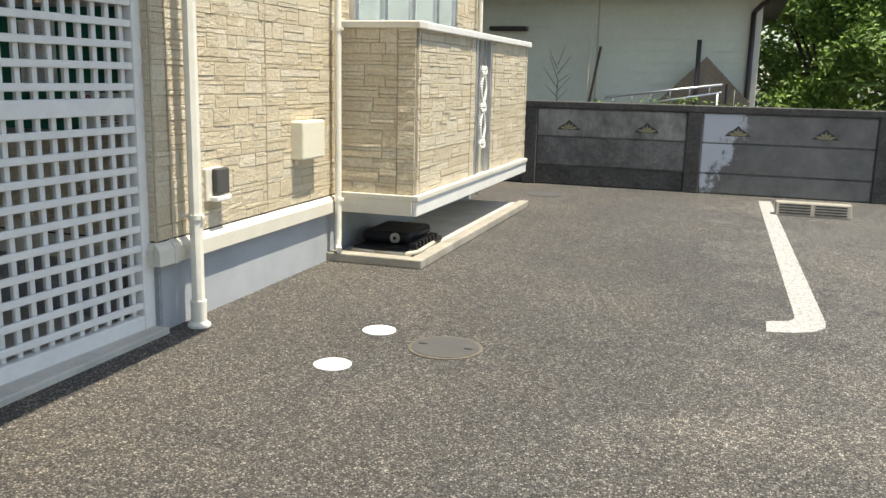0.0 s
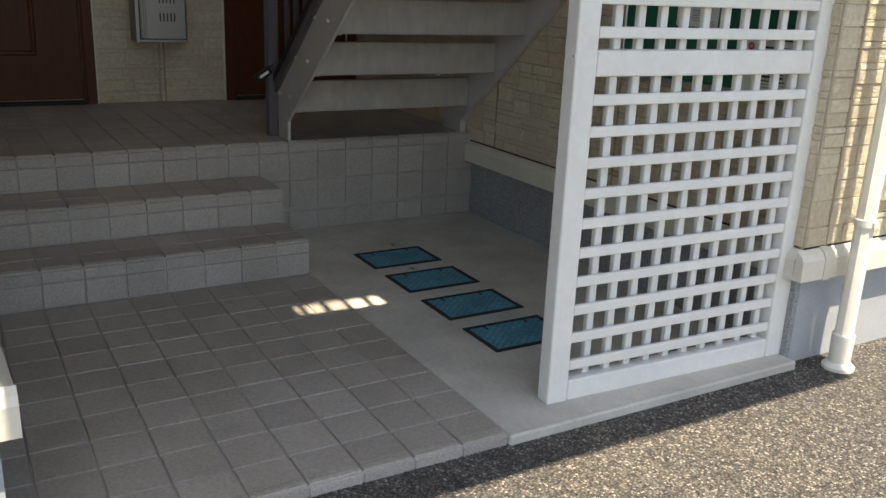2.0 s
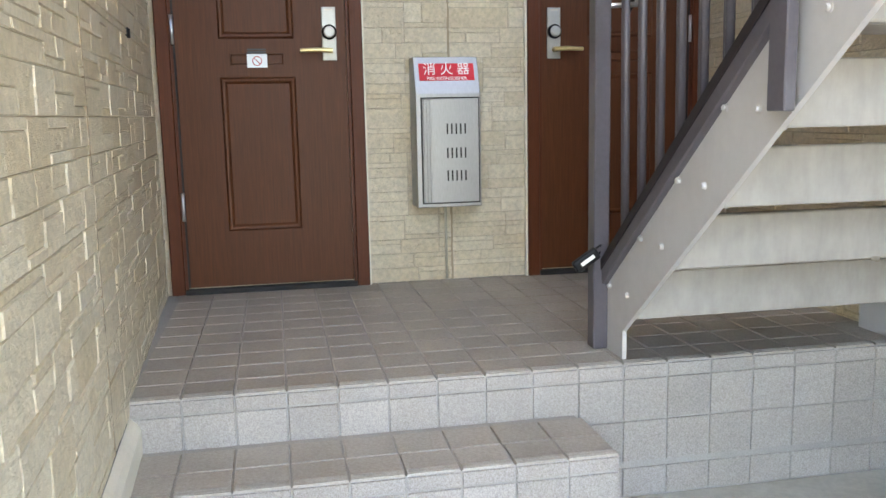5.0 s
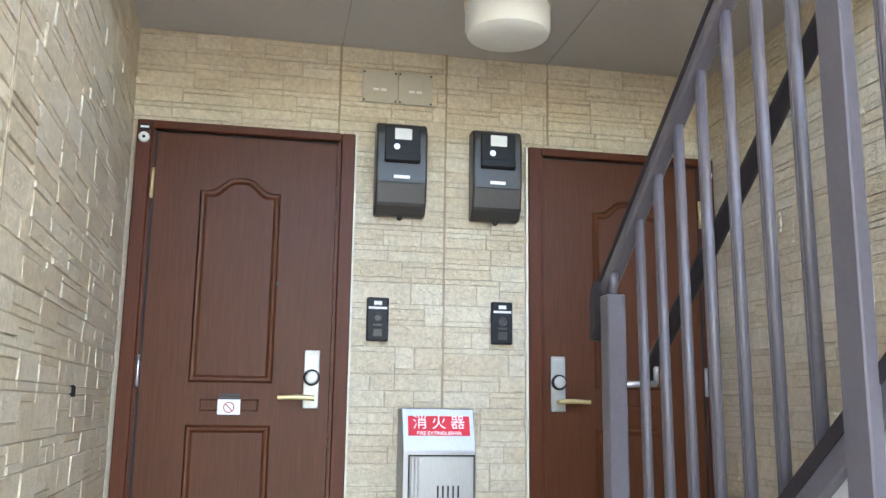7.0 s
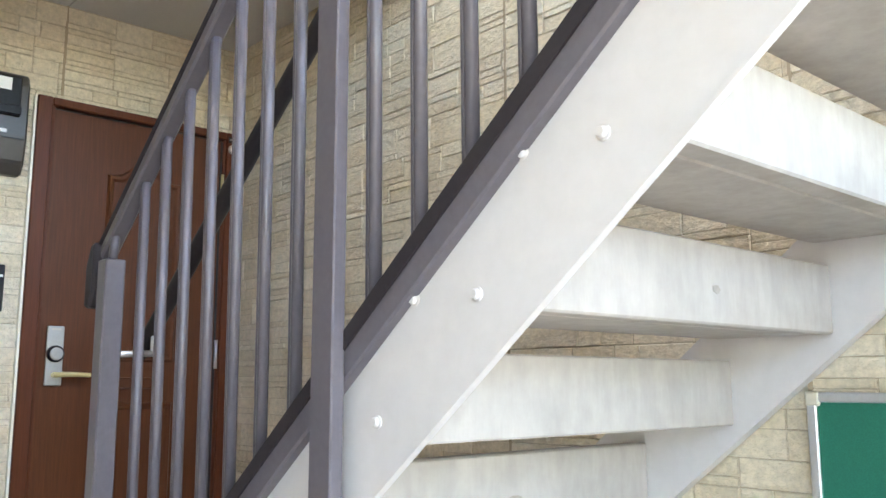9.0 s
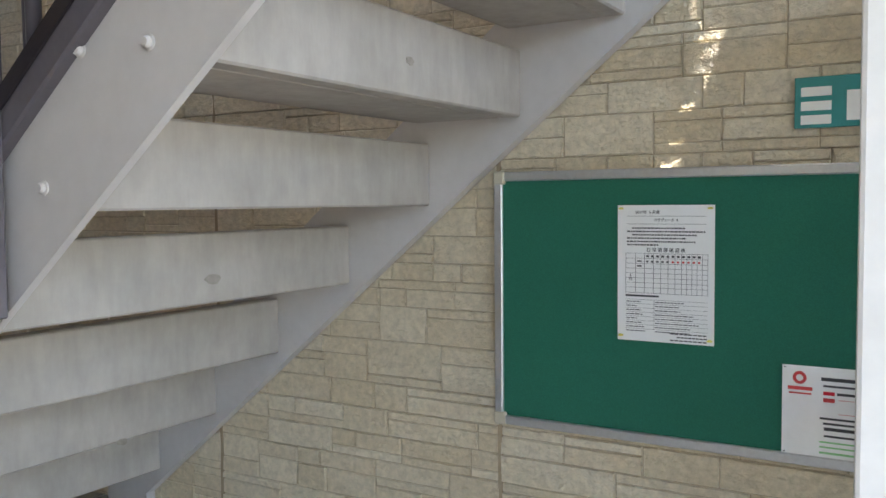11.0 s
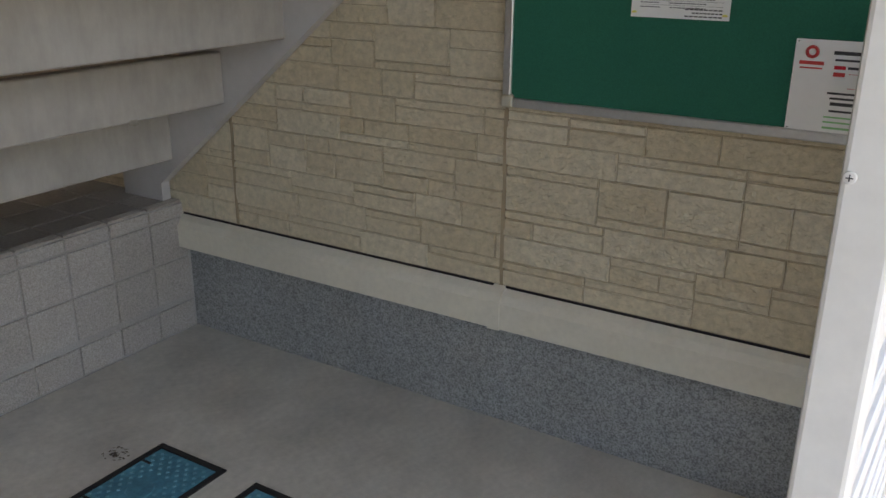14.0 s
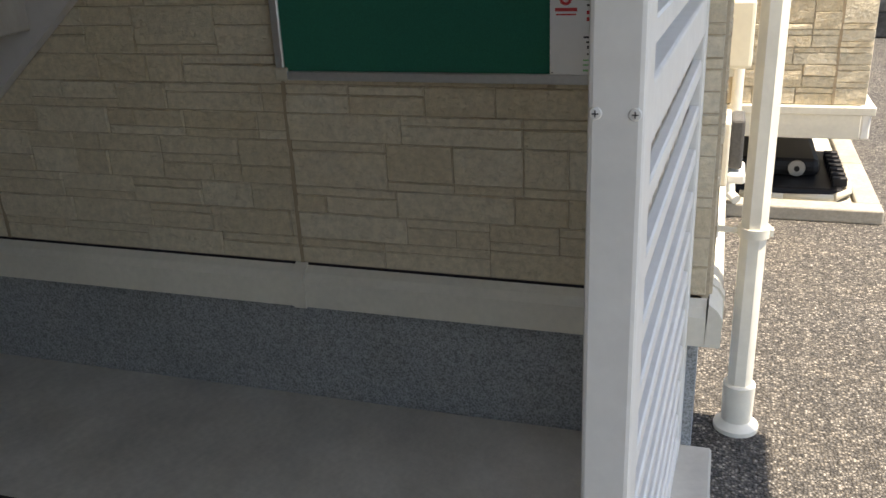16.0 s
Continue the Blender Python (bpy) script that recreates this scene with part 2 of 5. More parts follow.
M["line_paint"] = plain("road_paint", (0.47, 0.465, 0.445), 0.85, grain=120, var=0.5, bump=0.8, dirt=0.6, dirt_scale=38)
M["kerb"] = plain("kerb_concrete", (0.36, 0.33, 0.275), 0.85, grain=70, var=0.15, bump=0.3, dirt=0.35, dirt_scale=5)
M["old_wall"] = plain("weathered_concrete", (0.26, 0.25, 0.24), 0.9, grain=30, var=0.3, bump=0.35, dirt=0.85, dirt_scale=1.8)
M["old_pale"] = plain("pale_weathered_concrete", (0.36, 0.35, 0.33), 0.9, grain=18, var=0.25, bump=0.3, dirt=0.8, dirt_scale=2.6, stretch=(1, 1, 0.4))
M["petal"] = plain("mossy_yellow_relief", (0.30, 0.275, 0.16), 0.9, grain=60, var=0.3)
M["old_dark"] = plain("blackened_concrete", (0.085, 0.082, 0.080), 0.9, grain=30, var=0.4, bump=0.35, dirt=0.5, dirt_scale=4)
M["house"] = plain("pale_green_siding", (0.73, 0.75, 0.63), 0.6, grain=20, var=0.05, dirt=0.14, dirt_scale=1.5)
M["roof"] = plain("dark_roof", (0.07, 0.065, 0.065), 0.7, grain=30, var=0.2)
M["brown"] = plain("dark_brown_metal", (0.045, 0.035, 0.03), 0.5, grain=50, var=0.15)
M["ply"] = plain("weathered_plywood", (0.30, 0.24, 0.17), 0.8, grain=20, var=0.2, dirt=0.3)
M["bark"] = plain("bark", (0.09, 0.07, 0.05), 0.9, grain=40, var=0.4, bump=0.6)
M["leaf"] = pieces_mat("leaf", (0.075, 0.15, 0.025), (0.24, 0.36, 0.065), 0.55, 20, 0.0)
M["curtain"] = plain("curtain", (0.45, 0.50, 0.52), 0.9, grain=12, var=0.15, stretch=(1, 6, 0.2))


def glass_mat(name, rough, alpha_tint):
    m, nt, b, pos = nodes_of(name, rough)
    b.inputs["Base Color"].default_value = (*alpha_tint, 1)
    b.inputs["Transmission Weight"].default_value = 1.0
    b.inputs["IOR"].default_value = 1.45
    return m


M["glass"] = glass_mat("window_glass", 0.02, (0.85, 0.9, 0.9))
M["opal"] = plain("opal_diffuser", (0.80, 0.80, 0.76), 0.35, grain=20, var=0.02)


# ---- building helpers ----
def box(bm, x0, x1, y0, y1, z0, z1, bevel=0.0, seg=1):
    vs = [bm.verts.new(p) for p in ((x0, y0, z0), (x1, y0, z0), (x1, y1, z0), (x0, y1, z0), (x0, y0, z1), (x1, y0, z1), (x1, y1, z1), (x0, y1, z1))]
    fs = [bm.faces.new([vs[i] for i in q]) for q in ((3, 2, 1, 0), (4, 5, 6, 7), (0, 1, 5, 4), (1, 2, 6, 5), (2, 3, 7, 6), (3, 0, 4, 7))]
    if bevel:
        es = list({e for f in fs for e in f.edges})
        bmesh.ops.bevel(bm, geom=es, offset=bevel, segments=seg, affect="EDGES", profile=0.5)
    return bm


def B(x0, x1, y0, y1, z0, z1, bevel=0.0, seg=1):
    return box(bmesh.new(), x0, x1, y0, y1, z0, z1, bevel, seg)


def rod(bm, a, b, r, n=10, r2=None):
    """A round bar from a to b."""
    a, b = Vector(a), Vector(b)
    q = (b - a).to_track_quat("Z", "Y").to_matrix()
    rings = []
    for p, rr in ((a, r), (b, r if r2 is None else r2)):
        rings.append([bm.verts.new(p + q @ Vector((rr * math.cos(2 * math.pi * i / n), rr * math.sin(2 * math.pi * i / n), 0))) for i in range(n)])
    for i in range(n):
        bm.faces.new((rings[0][i], rings[0][(i + 1) % n], rings[1][(i + 1) % n], rings[1][i])).smooth = True
    bm.faces.new(rings[0][::-1]), bm.faces.new(rings[1])
    return bm


def R(a, b, r, n=10, r2=None):
    return rod(bmesh.new(), a, b, r, n, r2)


def tube(points, r, n=8):
    bm = bmesh.new()
    for a, b in zip(points, points[1:]):
        rod(bm, a, b, r, n)
    return bm


def prism(pts, axis, lo, hi, bevel=0.0):
    """A flat outline of (u, z) pushed along an axis. axis 'y': u is x; axis 'x': u is y; axis 'z': pts are x, y."""
    bm = bmesh.new()

    def at(u, v, w):
        return {"y": (u, w, v), "x": (w, u, v), "z": (u, v, w)}[axis]

    a = [bm.verts.new(at(u, v, lo)) for u, v in pts]
    b = [bm.verts.new(at(u, v, hi)) for u, v in pts]
    n = len(pts)
    fs = [bm.faces.new(a), bm.faces.new(b[::-1])]
    for i in range(n):
        fs.append(bm.faces.new((a[i], b[i], b[(i + 1) % n], a[(i + 1) % n])))
    bmesh.ops.recalc_face_normals(bm, faces=fs)
    if bevel:
        bmesh.ops.bevel(bm, geom=list(bm.edges), offset=bevel, segments=1, affect="EDGES", profile=0.5)
    return bm


def lathe(profile, centre, n=24, axis="z"):
    """A turned form: (radius, height) pairs round an axis."""
    bm = bmesh.new()
    rings = []
    for r, h in profile:
        ring = []
        for i in range(n):
            a = 2 * math.pi * i / n
            p = (r * math.cos(a), r * math.sin(a), h)
            if axis == "x":
                p = (h, r * math.cos(a), r * math.sin(a))
            ring.append(bm.verts.new(Vector(centre) + Vector(p)))
        rings.append(ring)
    for p, q in zip(rings, rings[1:]):
        for i in range(n):
            bm.faces.new((p[i], p[(i + 1) % n], q[(i + 1) % n], q[i])).smooth = True
    bm.faces.new(rings[0][::-1]), bm.faces.new(rings[-1])
    bmesh.ops.recalc_face_normals(bm, faces=list(bm.faces))
    return bm


def to_mesh(name, bm, mat):
    for e in bm.edges:
        if len(e.link_faces) != 2 or e.calc_face_angle(0.0) > 0.55:
            e.smooth = False
    me = bpy.data.meshes.new(name)
    bm.to_mesh(me)
    bm.free()
    me.materials.append(mat)
    return me


def thing(name, at, label, category, group=""):
    ob = new(name)
    ob.empty_display_size = 0.05
    ob.location = at
    return tagged(ob, label, category, group)


def base_of(ob):
    while ob.parent:
        ob = ob.parent
    return ob.location


def part(name, bm, mat, parent, label="", local=False):
    """One mesh of a thing; the outline is given in world metres, or in the thing's own frame with local."""
    if not local:
        bmesh.ops.translate(bm, vec=-base_of(parent), verts=list(bm.verts))
    ob = new(name, to_mesh(name, bm, mat))
    ob.parent = parent
    return tagged(ob, label) if label else ob


def solid(name, bm, mat, label, category):
    return tagged(new(name, to_mesh(name, bm, mat)), label, category, kind="structure")


def single(name, bm, mat, label, category, group=""):
    return tagged(new(name, to_mesh(name, bm, mat)), label, category, group)


def lettering(body, height, m, bold=0.010):
    """Letters as a flat mesh, centred, in the plane whose x and y the matrix m gives."""
    cu = bpy.data.curves.new("letters", "FONT")
    cu.body, cu.size, cu.align_x, cu.align_y = body, height, "CENTER", "CENTER"
    cu.extrude, cu.offset = 0.0004, height * bold
    ob = new("letters", cu)
    bpy.context.view_layer.update()
    me = bpy.data.meshes.new_from_object(ob.evaluated_get(bpy.context.evaluated_depsgraph_get()))
    bpy.data.objects.remove(ob)
    bm = bmesh.new()
    bm.from_mesh(me)
    bmesh.ops.transform(bm, matrix=m, verts=list(bm.verts))
    bpy.data.meshes.remove(me)
    return bm


FACE_X = Matrix(((0, 0, 1, 0), (1, 0, 0, 0), (0, 1, 0, 0), (0, 0, 0, 1)))   # reads from +x
FACE_Y = Matrix(((1, 0, 0, 0), (0, 0, -1, 0), (0, 1, 0, 0), (0, 0, 0, 1)))  # reads from -y


# stone-faced siding: random courses of blocks on a wall whose own frame faces -y
GU, GZ = 0.021, 0.0232
BLOCKS = {}


def block_faces(wn_, hn, kind):
    """Verts and faces of one block, its lower left corner at the origin, face towards -y."""
    rnd = random.Random(wn_ * 97 + hn * 13 + kind * 7)
    w, h, g, e = wn_ * GU, hn * GZ, 0.0011, 0.0025
    d = (0.0042, 0.0058, 0.0075)[kind]
    nx, nz = (3 if wn_ > 4 else 2), (2 if hn > 2 else 1)
    V = [(g, 0, g), (w - g, 0, g), (w - g, 0, h - g), (g, 0, h - g)]
    F, idx = [], {}
    for j in range(nz + 1):
        for i in range(nx + 1):
            inner = 0 < i < nx
            u = g + e + (w - 2 * g - 2 * e) * i / nx + (rnd.uniform(-0.008, 0.008) if inner else rnd.uniform(-0.001, 0.001))
            v = g + e * 0.8 + (h - 2 * g - 1.6 * e) * j / nz + rnd.uniform(-0.001, 0.001)
            idx[i, j] = len(V)
            V.append((u, -d + rnd.uniform(-0.0012, 0.0018), v))
    for j in range(nz):
        for i in range(nx):
            F.append((idx[i, j], idx[i + 1, j], idx[i + 1, j + 1], idx[i, j + 1]))
    F.append((0, 1, *[idx[i, 0] for i in range(nx, -1, -1)]))
    F.append((1, 2, *[idx[nx, j] for j in range(nz, -1, -1)]))
    F.append((2, 3, *[idx[i, nz] for i in range(0, nx + 1)]))
    F.append((3, 0, *[idx[0, j] for j in range(0, nz + 1)]))
    return V, F


def siding(wall, u0, u1, z0, z1, seed, seams=(), holes=(), near=None):
    """Lays the blocks on a wall from u0 to u1 and z0 to z1 of its own frame. Those inside near are parts, the rest is one joined part."""
    rnd = random.Random(seed)
    nu, nz = int(round((u1 - u0) / GU)), int(round((z1 - z0) / GZ))
    free = [[True] * nu for _ in range(nz)]
    for a, b, c, d in holes:
        for j in range(nz):
            for i in range(nu):
                u, z = u0 + (i + 0.5) * GU, z0 + (j + 0.5) * GZ
                if a < u < b and c < z < d:
                    free[j][i] = False
    cuts = {int(round((s - u0) / GU)) for s in seams}
    V, F, made = [], [], 0

    def lay(i, j, w, h):
        nonlocal made
        kind = rnd.randint(0, 2)
        u, z = u0 + i * GU, z0 + j * GZ
        if near and made < 300 and near[0] <= u <= near[1] and near[2] <= z <= near[3]:
            if (w, h, kind) not in BLOCKS:
                me = bpy.data.meshes.new("siding_block")
                bv, bf = block_faces(w, h, kind)
                me.from_pydata(bv, [], bf)
                me.materials.append(M["siding"])
                BLOCKS[w, h, kind] = me
            ob = new("siding_block", BLOCKS[w, h, kind])
            ob.parent, ob.location = wall, (u, 0, z)
            made += 1
        else:
            bv, bf = block_faces(w, h, kind)
            o = len(V)
            V.extend((q[0] + u, q[1], q[2] + z) for q in bv)
            F.extend(tuple(q + o for q in face) for face in bf)

    def run(i, j, w, h):
        """The free cells from i on, at most w, over h courses; walls end and openings cut it."""
        k = 0
        while k < w and i + k < nu and all(j + q < nz and free[j + q][i + k] for q in range(h)) and (k == 0 or (i + k) not in cuts):
            k += 1
        return k

    j = 0
    while j < nz:
        band = min(rnd.choice((3, 3, 4, 4, 5)), nz - j)
        i = 0
        while i < nu:
            w = rnd.randint(7, 14)
            k = run(i, j, w, band)
            if k == 0:
                for q in range(band):
                    if free[j + q][i]:
                        n = 0
                        while i + n < nu and n < 9 and free[j + q][i + n] and not all(free[j + r][i + n] for r in range(band)):
                            free[j + q][i + n] = False
                            n += 1
                        if n:
                            lay(i, j + q, n, 1)
                i += 1
                continue
            if 0 < nu - (i + k) < 4 and run(i, j, w + 4, band) == nu - i:
                k = nu - i
            parts_of = {3: ((3,), (1, 2), (2, 1), (3,), (2, 1)), 4: ((4,), (2, 2), (1, 3), (3, 1), (1, 2, 1)), 5: ((2, 3), (3, 2), (1, 4), (4, 1), (2, 1, 2)), 2: ((2,), (1, 1)), 1: ((1,),)}[band]
            z = j
            for h in rnd.choice(parts_of):
                if h > 1 and k > 8 and rnd.random() < 0.3:
                    c = rnd.randint(4, k - 4)
                    lay(i, z, c, h), lay(i + c, z, k - c, h)
                else:
                    lay(i, z, k, h)
                z += h
            for q in range(band):
                for r in range(k):
                    free[j + q][i + r] = False
            i += k
        j += band
    if V:
        me = bpy.data.meshes.new("siding_field")
        me.from_pydata(V, [], F)
        me.materials.append(M["siding"])
        ob = new("siding_field", me)
        ob.parent = wall
        tagged(ob, kind="stuff")
    for s in seams:
        s = u0 + int(round((s - u0) / GU)) * GU
        b = B(s - 0.0055, s + 0.0055, -0.0068, 0.004, z0, z1)
        part("seam", b, M["seal"], wall, local=True)


def clad_wall(name, origin, turn, u0, u1, z0, z1, label, thick=0.14):
    """A wall whose own frame faces -y, turned about z, standing at origin."""
    ob = solid(name, B(u0, u1, 0.0, thick, z0, z1), M["siding_back"], label, "wall")
    ob.matrix_world = pose(*origin, 0, 0, turn)
    return ob


def tiles(parent, mesh, places):
    for p in places:
        ob = new("tile", mesh)
        ob.parent = parent
        ob.location = Vector(p) - base_of(parent)


def tile_mesh(name, w, d, normal, mat, grooves=False):
    """A tile of w by d and 6 mm, face up ('z') or to the front ('x'), centred on its back."""
    bm = bmesh.new()
    g, e, t = 0.0025, 0.002, 0.006
    lo = [(-w / 2 + g, -d / 2 + g), (w / 2 - g, -d / 2 + g), (w / 2 - g, d / 2 - g), (-w / 2 + g, d / 2 - g)]
    hi = [(x - math.copysign(e, x), y - math.copysign(e, y)) for x, y in lo]

    def at(p, h):
        return (p[0], p[1], h) if normal == "z" else (h, p[0], p[1])

    a, b = [bm.verts.new(at(p, 0)) for p in lo], [bm.verts.new(at(p, t)) for p in hi]
    bm.faces.new(b)
    for i in range(4):
        bm.faces.new((a[i], a[(i + 1) % 4], b[(i + 1) % 4], b[i]))
    if grooves:
        for k in range(4):
            x = w / 2 - 0.012 - 0.008 * k
            box(bm, x - 0.002, x + 0.002, -d / 2 + 0.006, d / 2 - 0.006, t, t + 0.0016)
    return to_mesh(name, bm, mat)


# ---- large structure ----
ZL, XL, XD = 0.487, -2.20, -3.77          # landing height, its front, the door wall
Y_R, Y_L0, Y_L1 = -0.035, -2.53, -2.69    # board wall; side wall at the front and at the back
LEFT_TURN = math.degrees(math.atan2(Y_L0 - Y_L1, 3.77))


def left_y(x):
    return Y_L0 + (Y_L1 - Y_L0) * (-x / 3.77)


ground_bm = bmesh.new()
gv = [ground_bm.verts.new(p) for p in ((-200, -200, 0), (200, -200, 0), (200, 200, 0), (-200, 200, 0))]
ground_bm.faces.new(gv)
solid("ground", ground_bm, M["asphalt"], "worn grey asphalt of a parking court with coarse aggregate", "asphalt")

# hall: wall with the notice board
wall_east = clad_wall("wall_east", (0, Y_R, 0), 0, XD, 0.0, 0.44, 5.6, "cream stone-faced siding wall behind the notice board and stairs")
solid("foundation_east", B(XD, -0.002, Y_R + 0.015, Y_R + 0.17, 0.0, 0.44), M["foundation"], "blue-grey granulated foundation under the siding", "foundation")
# hall: wall with the two doors
wall_north = clad_wall("wall_north", (XD, 0, 0), 90, -2.80, 0.10, 0.0, 5.6, "cream stone-faced siding wall round two brown doors")
# hall: side wall
wall_west = clad_wall("wall_west", (0.0, Y_L0, 0), 180 + LEFT_TURN, 0.0, 3.80, 0.44, 5.6, "cream stone-faced siding wall beside the steps")
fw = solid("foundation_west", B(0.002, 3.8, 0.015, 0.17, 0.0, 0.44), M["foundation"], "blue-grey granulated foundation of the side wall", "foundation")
fw.matrix_world = pose(0.0, Y_L0, 0, 0, 0, 180 + LEFT_TURN)
# outer facade along the parking court
facade_right = clad_wall("wall_facade", (0.015, 0, 0), 90, Y_R - 0.002, 5.15, 0.44, 5.6, "sunlit cream stone-faced siding facade")
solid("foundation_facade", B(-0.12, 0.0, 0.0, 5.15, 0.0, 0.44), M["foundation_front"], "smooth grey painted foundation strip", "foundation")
facade_left = clad_wall("wall_facade_left", (0.015, 0, 0), 90, -8.0, Y_L0 + 0.002, 0.44, 5.6, "sunlit cream stone-faced siding beside the entrance")
solid("foundation_facade_left", B(-0.12, 0.0, -8.0, Y_L0 - 0.01, 0.0, 0.44), M["foundation_front"], "smooth grey painted foundation strip", "foundation")
solid("wall_end", B(-6.0, -0.13, 5.0, 5.15, 0.0, 5.6), M["siding_back"], "end wall of the apartment house", "wall")


def moulding(name, a, b, face, out, z0, z1, label):
    """Drip moulding with a sloped top from a to b along a wall. face: 'y-' or 'x+'."""
    pr = [(0.0, z0), (out, z0), (out, z1 - 0.035), (out - 0.012, z1 - 0.015), (0.004, z1)]
    if face == "x+":
        bm = prism(pr, "y", a, b)
    else:
        bm = prism([(-u, z) for u, z in pr], "x", a, b)
    return solid(name, bm, M["trim"], label, "trim")


t1 = moulding("trim_east", -2.23, 0.0125, "y-", 0.035, 0.332, 0.4395, "cream drip moulding over the foundation")
t1.location = (0, Y_R, 0)
part("joint_sleeve", prism([(-0.038, 0.329), (-0.038, 0.41), (-0.0265, 0.43), (0, 0.4465), (0, 0.329)], "x", -1.02, -0.985), M["trim"], t1, local=True)
t2 = moulding("trim_west", 0.0, 2.25, "y-", 0.035, 0.332, 0.4395, "cream drip moulding over the foundation")
t2.matrix_world = pose(0.0, Y_L0, 0, 0, 0, 180 + LEFT_TURN)
t3 = moulding("trim_facade", Y_R - 0.034, 5.15, "x+", 0.035, 0.332, 0.4395, "cream drip moulding over the foundation")
t3.location = (0.013, 0, 0)
part("joint_sleeve", prism([(0.039, 0.329), (0.039, 0.41), (0.0265, 0.43), (0, 0.4465), (0, 0.329)], "y", 0.045, 0.08), M["trim"], t3, local=True)
t4 = moulding("trim_facade_left", -8.0, Y_L0 + 0.034, "x+", 0.035, 0.332, 0.4395, "cream drip moulding over the foundation")
t4.location = (0.013, 0, 0)

# dark strips that paint in the shadow line under the siding edge
for nm, a, b, m in (("gap_east", XD, 0.0, pose(0, Y_R, 0)), ("gap_west", 0.0, 2.25, pose(0, Y_L0, 0, 0, 0, 180 + LEFT_TURN)), ("gap_facade", Y_R, 5.15, pose(0.015, 0, 0, 0, 0, 90))):
    solid(nm, B(a, b, -0.002, -0.0003, 0.438, 0.4455), M["rail_dark"], "dark strip for the shadow line between siding and moulding", "trim").matrix_world = m

# landing, steps and lower floor (cores under the tiles)
landing = solid("landing_floor", B(XD, XL, -2.72, Y_R + 0.02, 0.0, ZL - 0.006), M["grout"], "raised landing with square grey tiles and pale tiled edge", "floor")
step_up = solid("step_upper", B(XL, -1.855, -2.62, -1.266, 0.0, 0.335 - 0.006), M["grout"], "upper entrance step with grey tiles", "step")
step_low = solid("step_lower", B(-1.855, -1.525, -2.62, -1.266, 0.0, 0.185 - 0.006), M["grout"], "lower entrance step with grey tiles", "step")
hall_floor = solid("hall_floor", B(-1.525, 0.036, -2.58, -1.25, -0.05, 0.034 - 0.004), M["grout"], "lower entrance floor with square grey tiles", "floor")
conc = B(XL, 0.05, -1.249, Y_R + 0.02, -0.05, 0.03, 0.006)
solid("concrete_floor", conc, M["concrete"], "smooth stained concrete slab beside the tiles", "floor")

# ceiling over the landing; upper landing, guard and roof are unseen
solid("ceiling", B(XD, -2.42, -2.72, 0.1, 3.16, 3.30), M["soffit"], "grey-beige soffit boards over the landing", "ceiling")
for k, yy in enumerate((-1.815, -0.85)):
    solid("ceiling_joint", B(XD, -2.42, yy - 0.002, yy + 0.002, 3.157, 3.1605), M["grout"], "thin joint between the soffit boards", "trim")
solid("ceiling_fascia", B(-2.42, -2.33, -2.72, Y_R - 0.002, 3.04, 3.36), M["white_alu"], "white edge beam of the upper floor", "beam")
# unseen slabs, edges and notches set by where sun reaches floor and wall
for nm, x0, y0, y1 in (("upper_floor_west", -0.29, -2.60, -1.555), ("upper_floor_gap", -0.14, -1.554, -1.19), ("upper_floor_front", -0.29, -1.189, -0.095), ("upper_floor_east", -0.14, -0.094, 0.03)):
    solid(nm, B(x0, 1.06, y0, y1, 2.62, 2.80), M["soffit"], "unseen grey-beige slab of the upper landing, cut to shape the sun patches", "ceiling")
# unseen roof, edge placed to block the sun; white underside bounces light down
solid("roof", B(-6.3, 0.71, -8.0, 5.3, 5.62, 5.85), M["white"], "unseen white roof slab added to keep the sun off the hall", "roof")
# unseen bars across the notch, added to divide the floor's sun patch
guard = thing("upper_guard", (-0.16, -1.2, 2.80), "unseen dark metal guard whose bars stripe the sun patch", "railing")
part("top_rail", B(-0.18, -0.145, -1.555, -1.19, 3.85, 3.89), M["rail"], guard)
for k in range(5):
    part("baluster", B(-0.175, -0.15, -1.545 + 0.092 * k, -1.52 + 0.092 * k, 2.62, 3.85), M["rail"], guard)

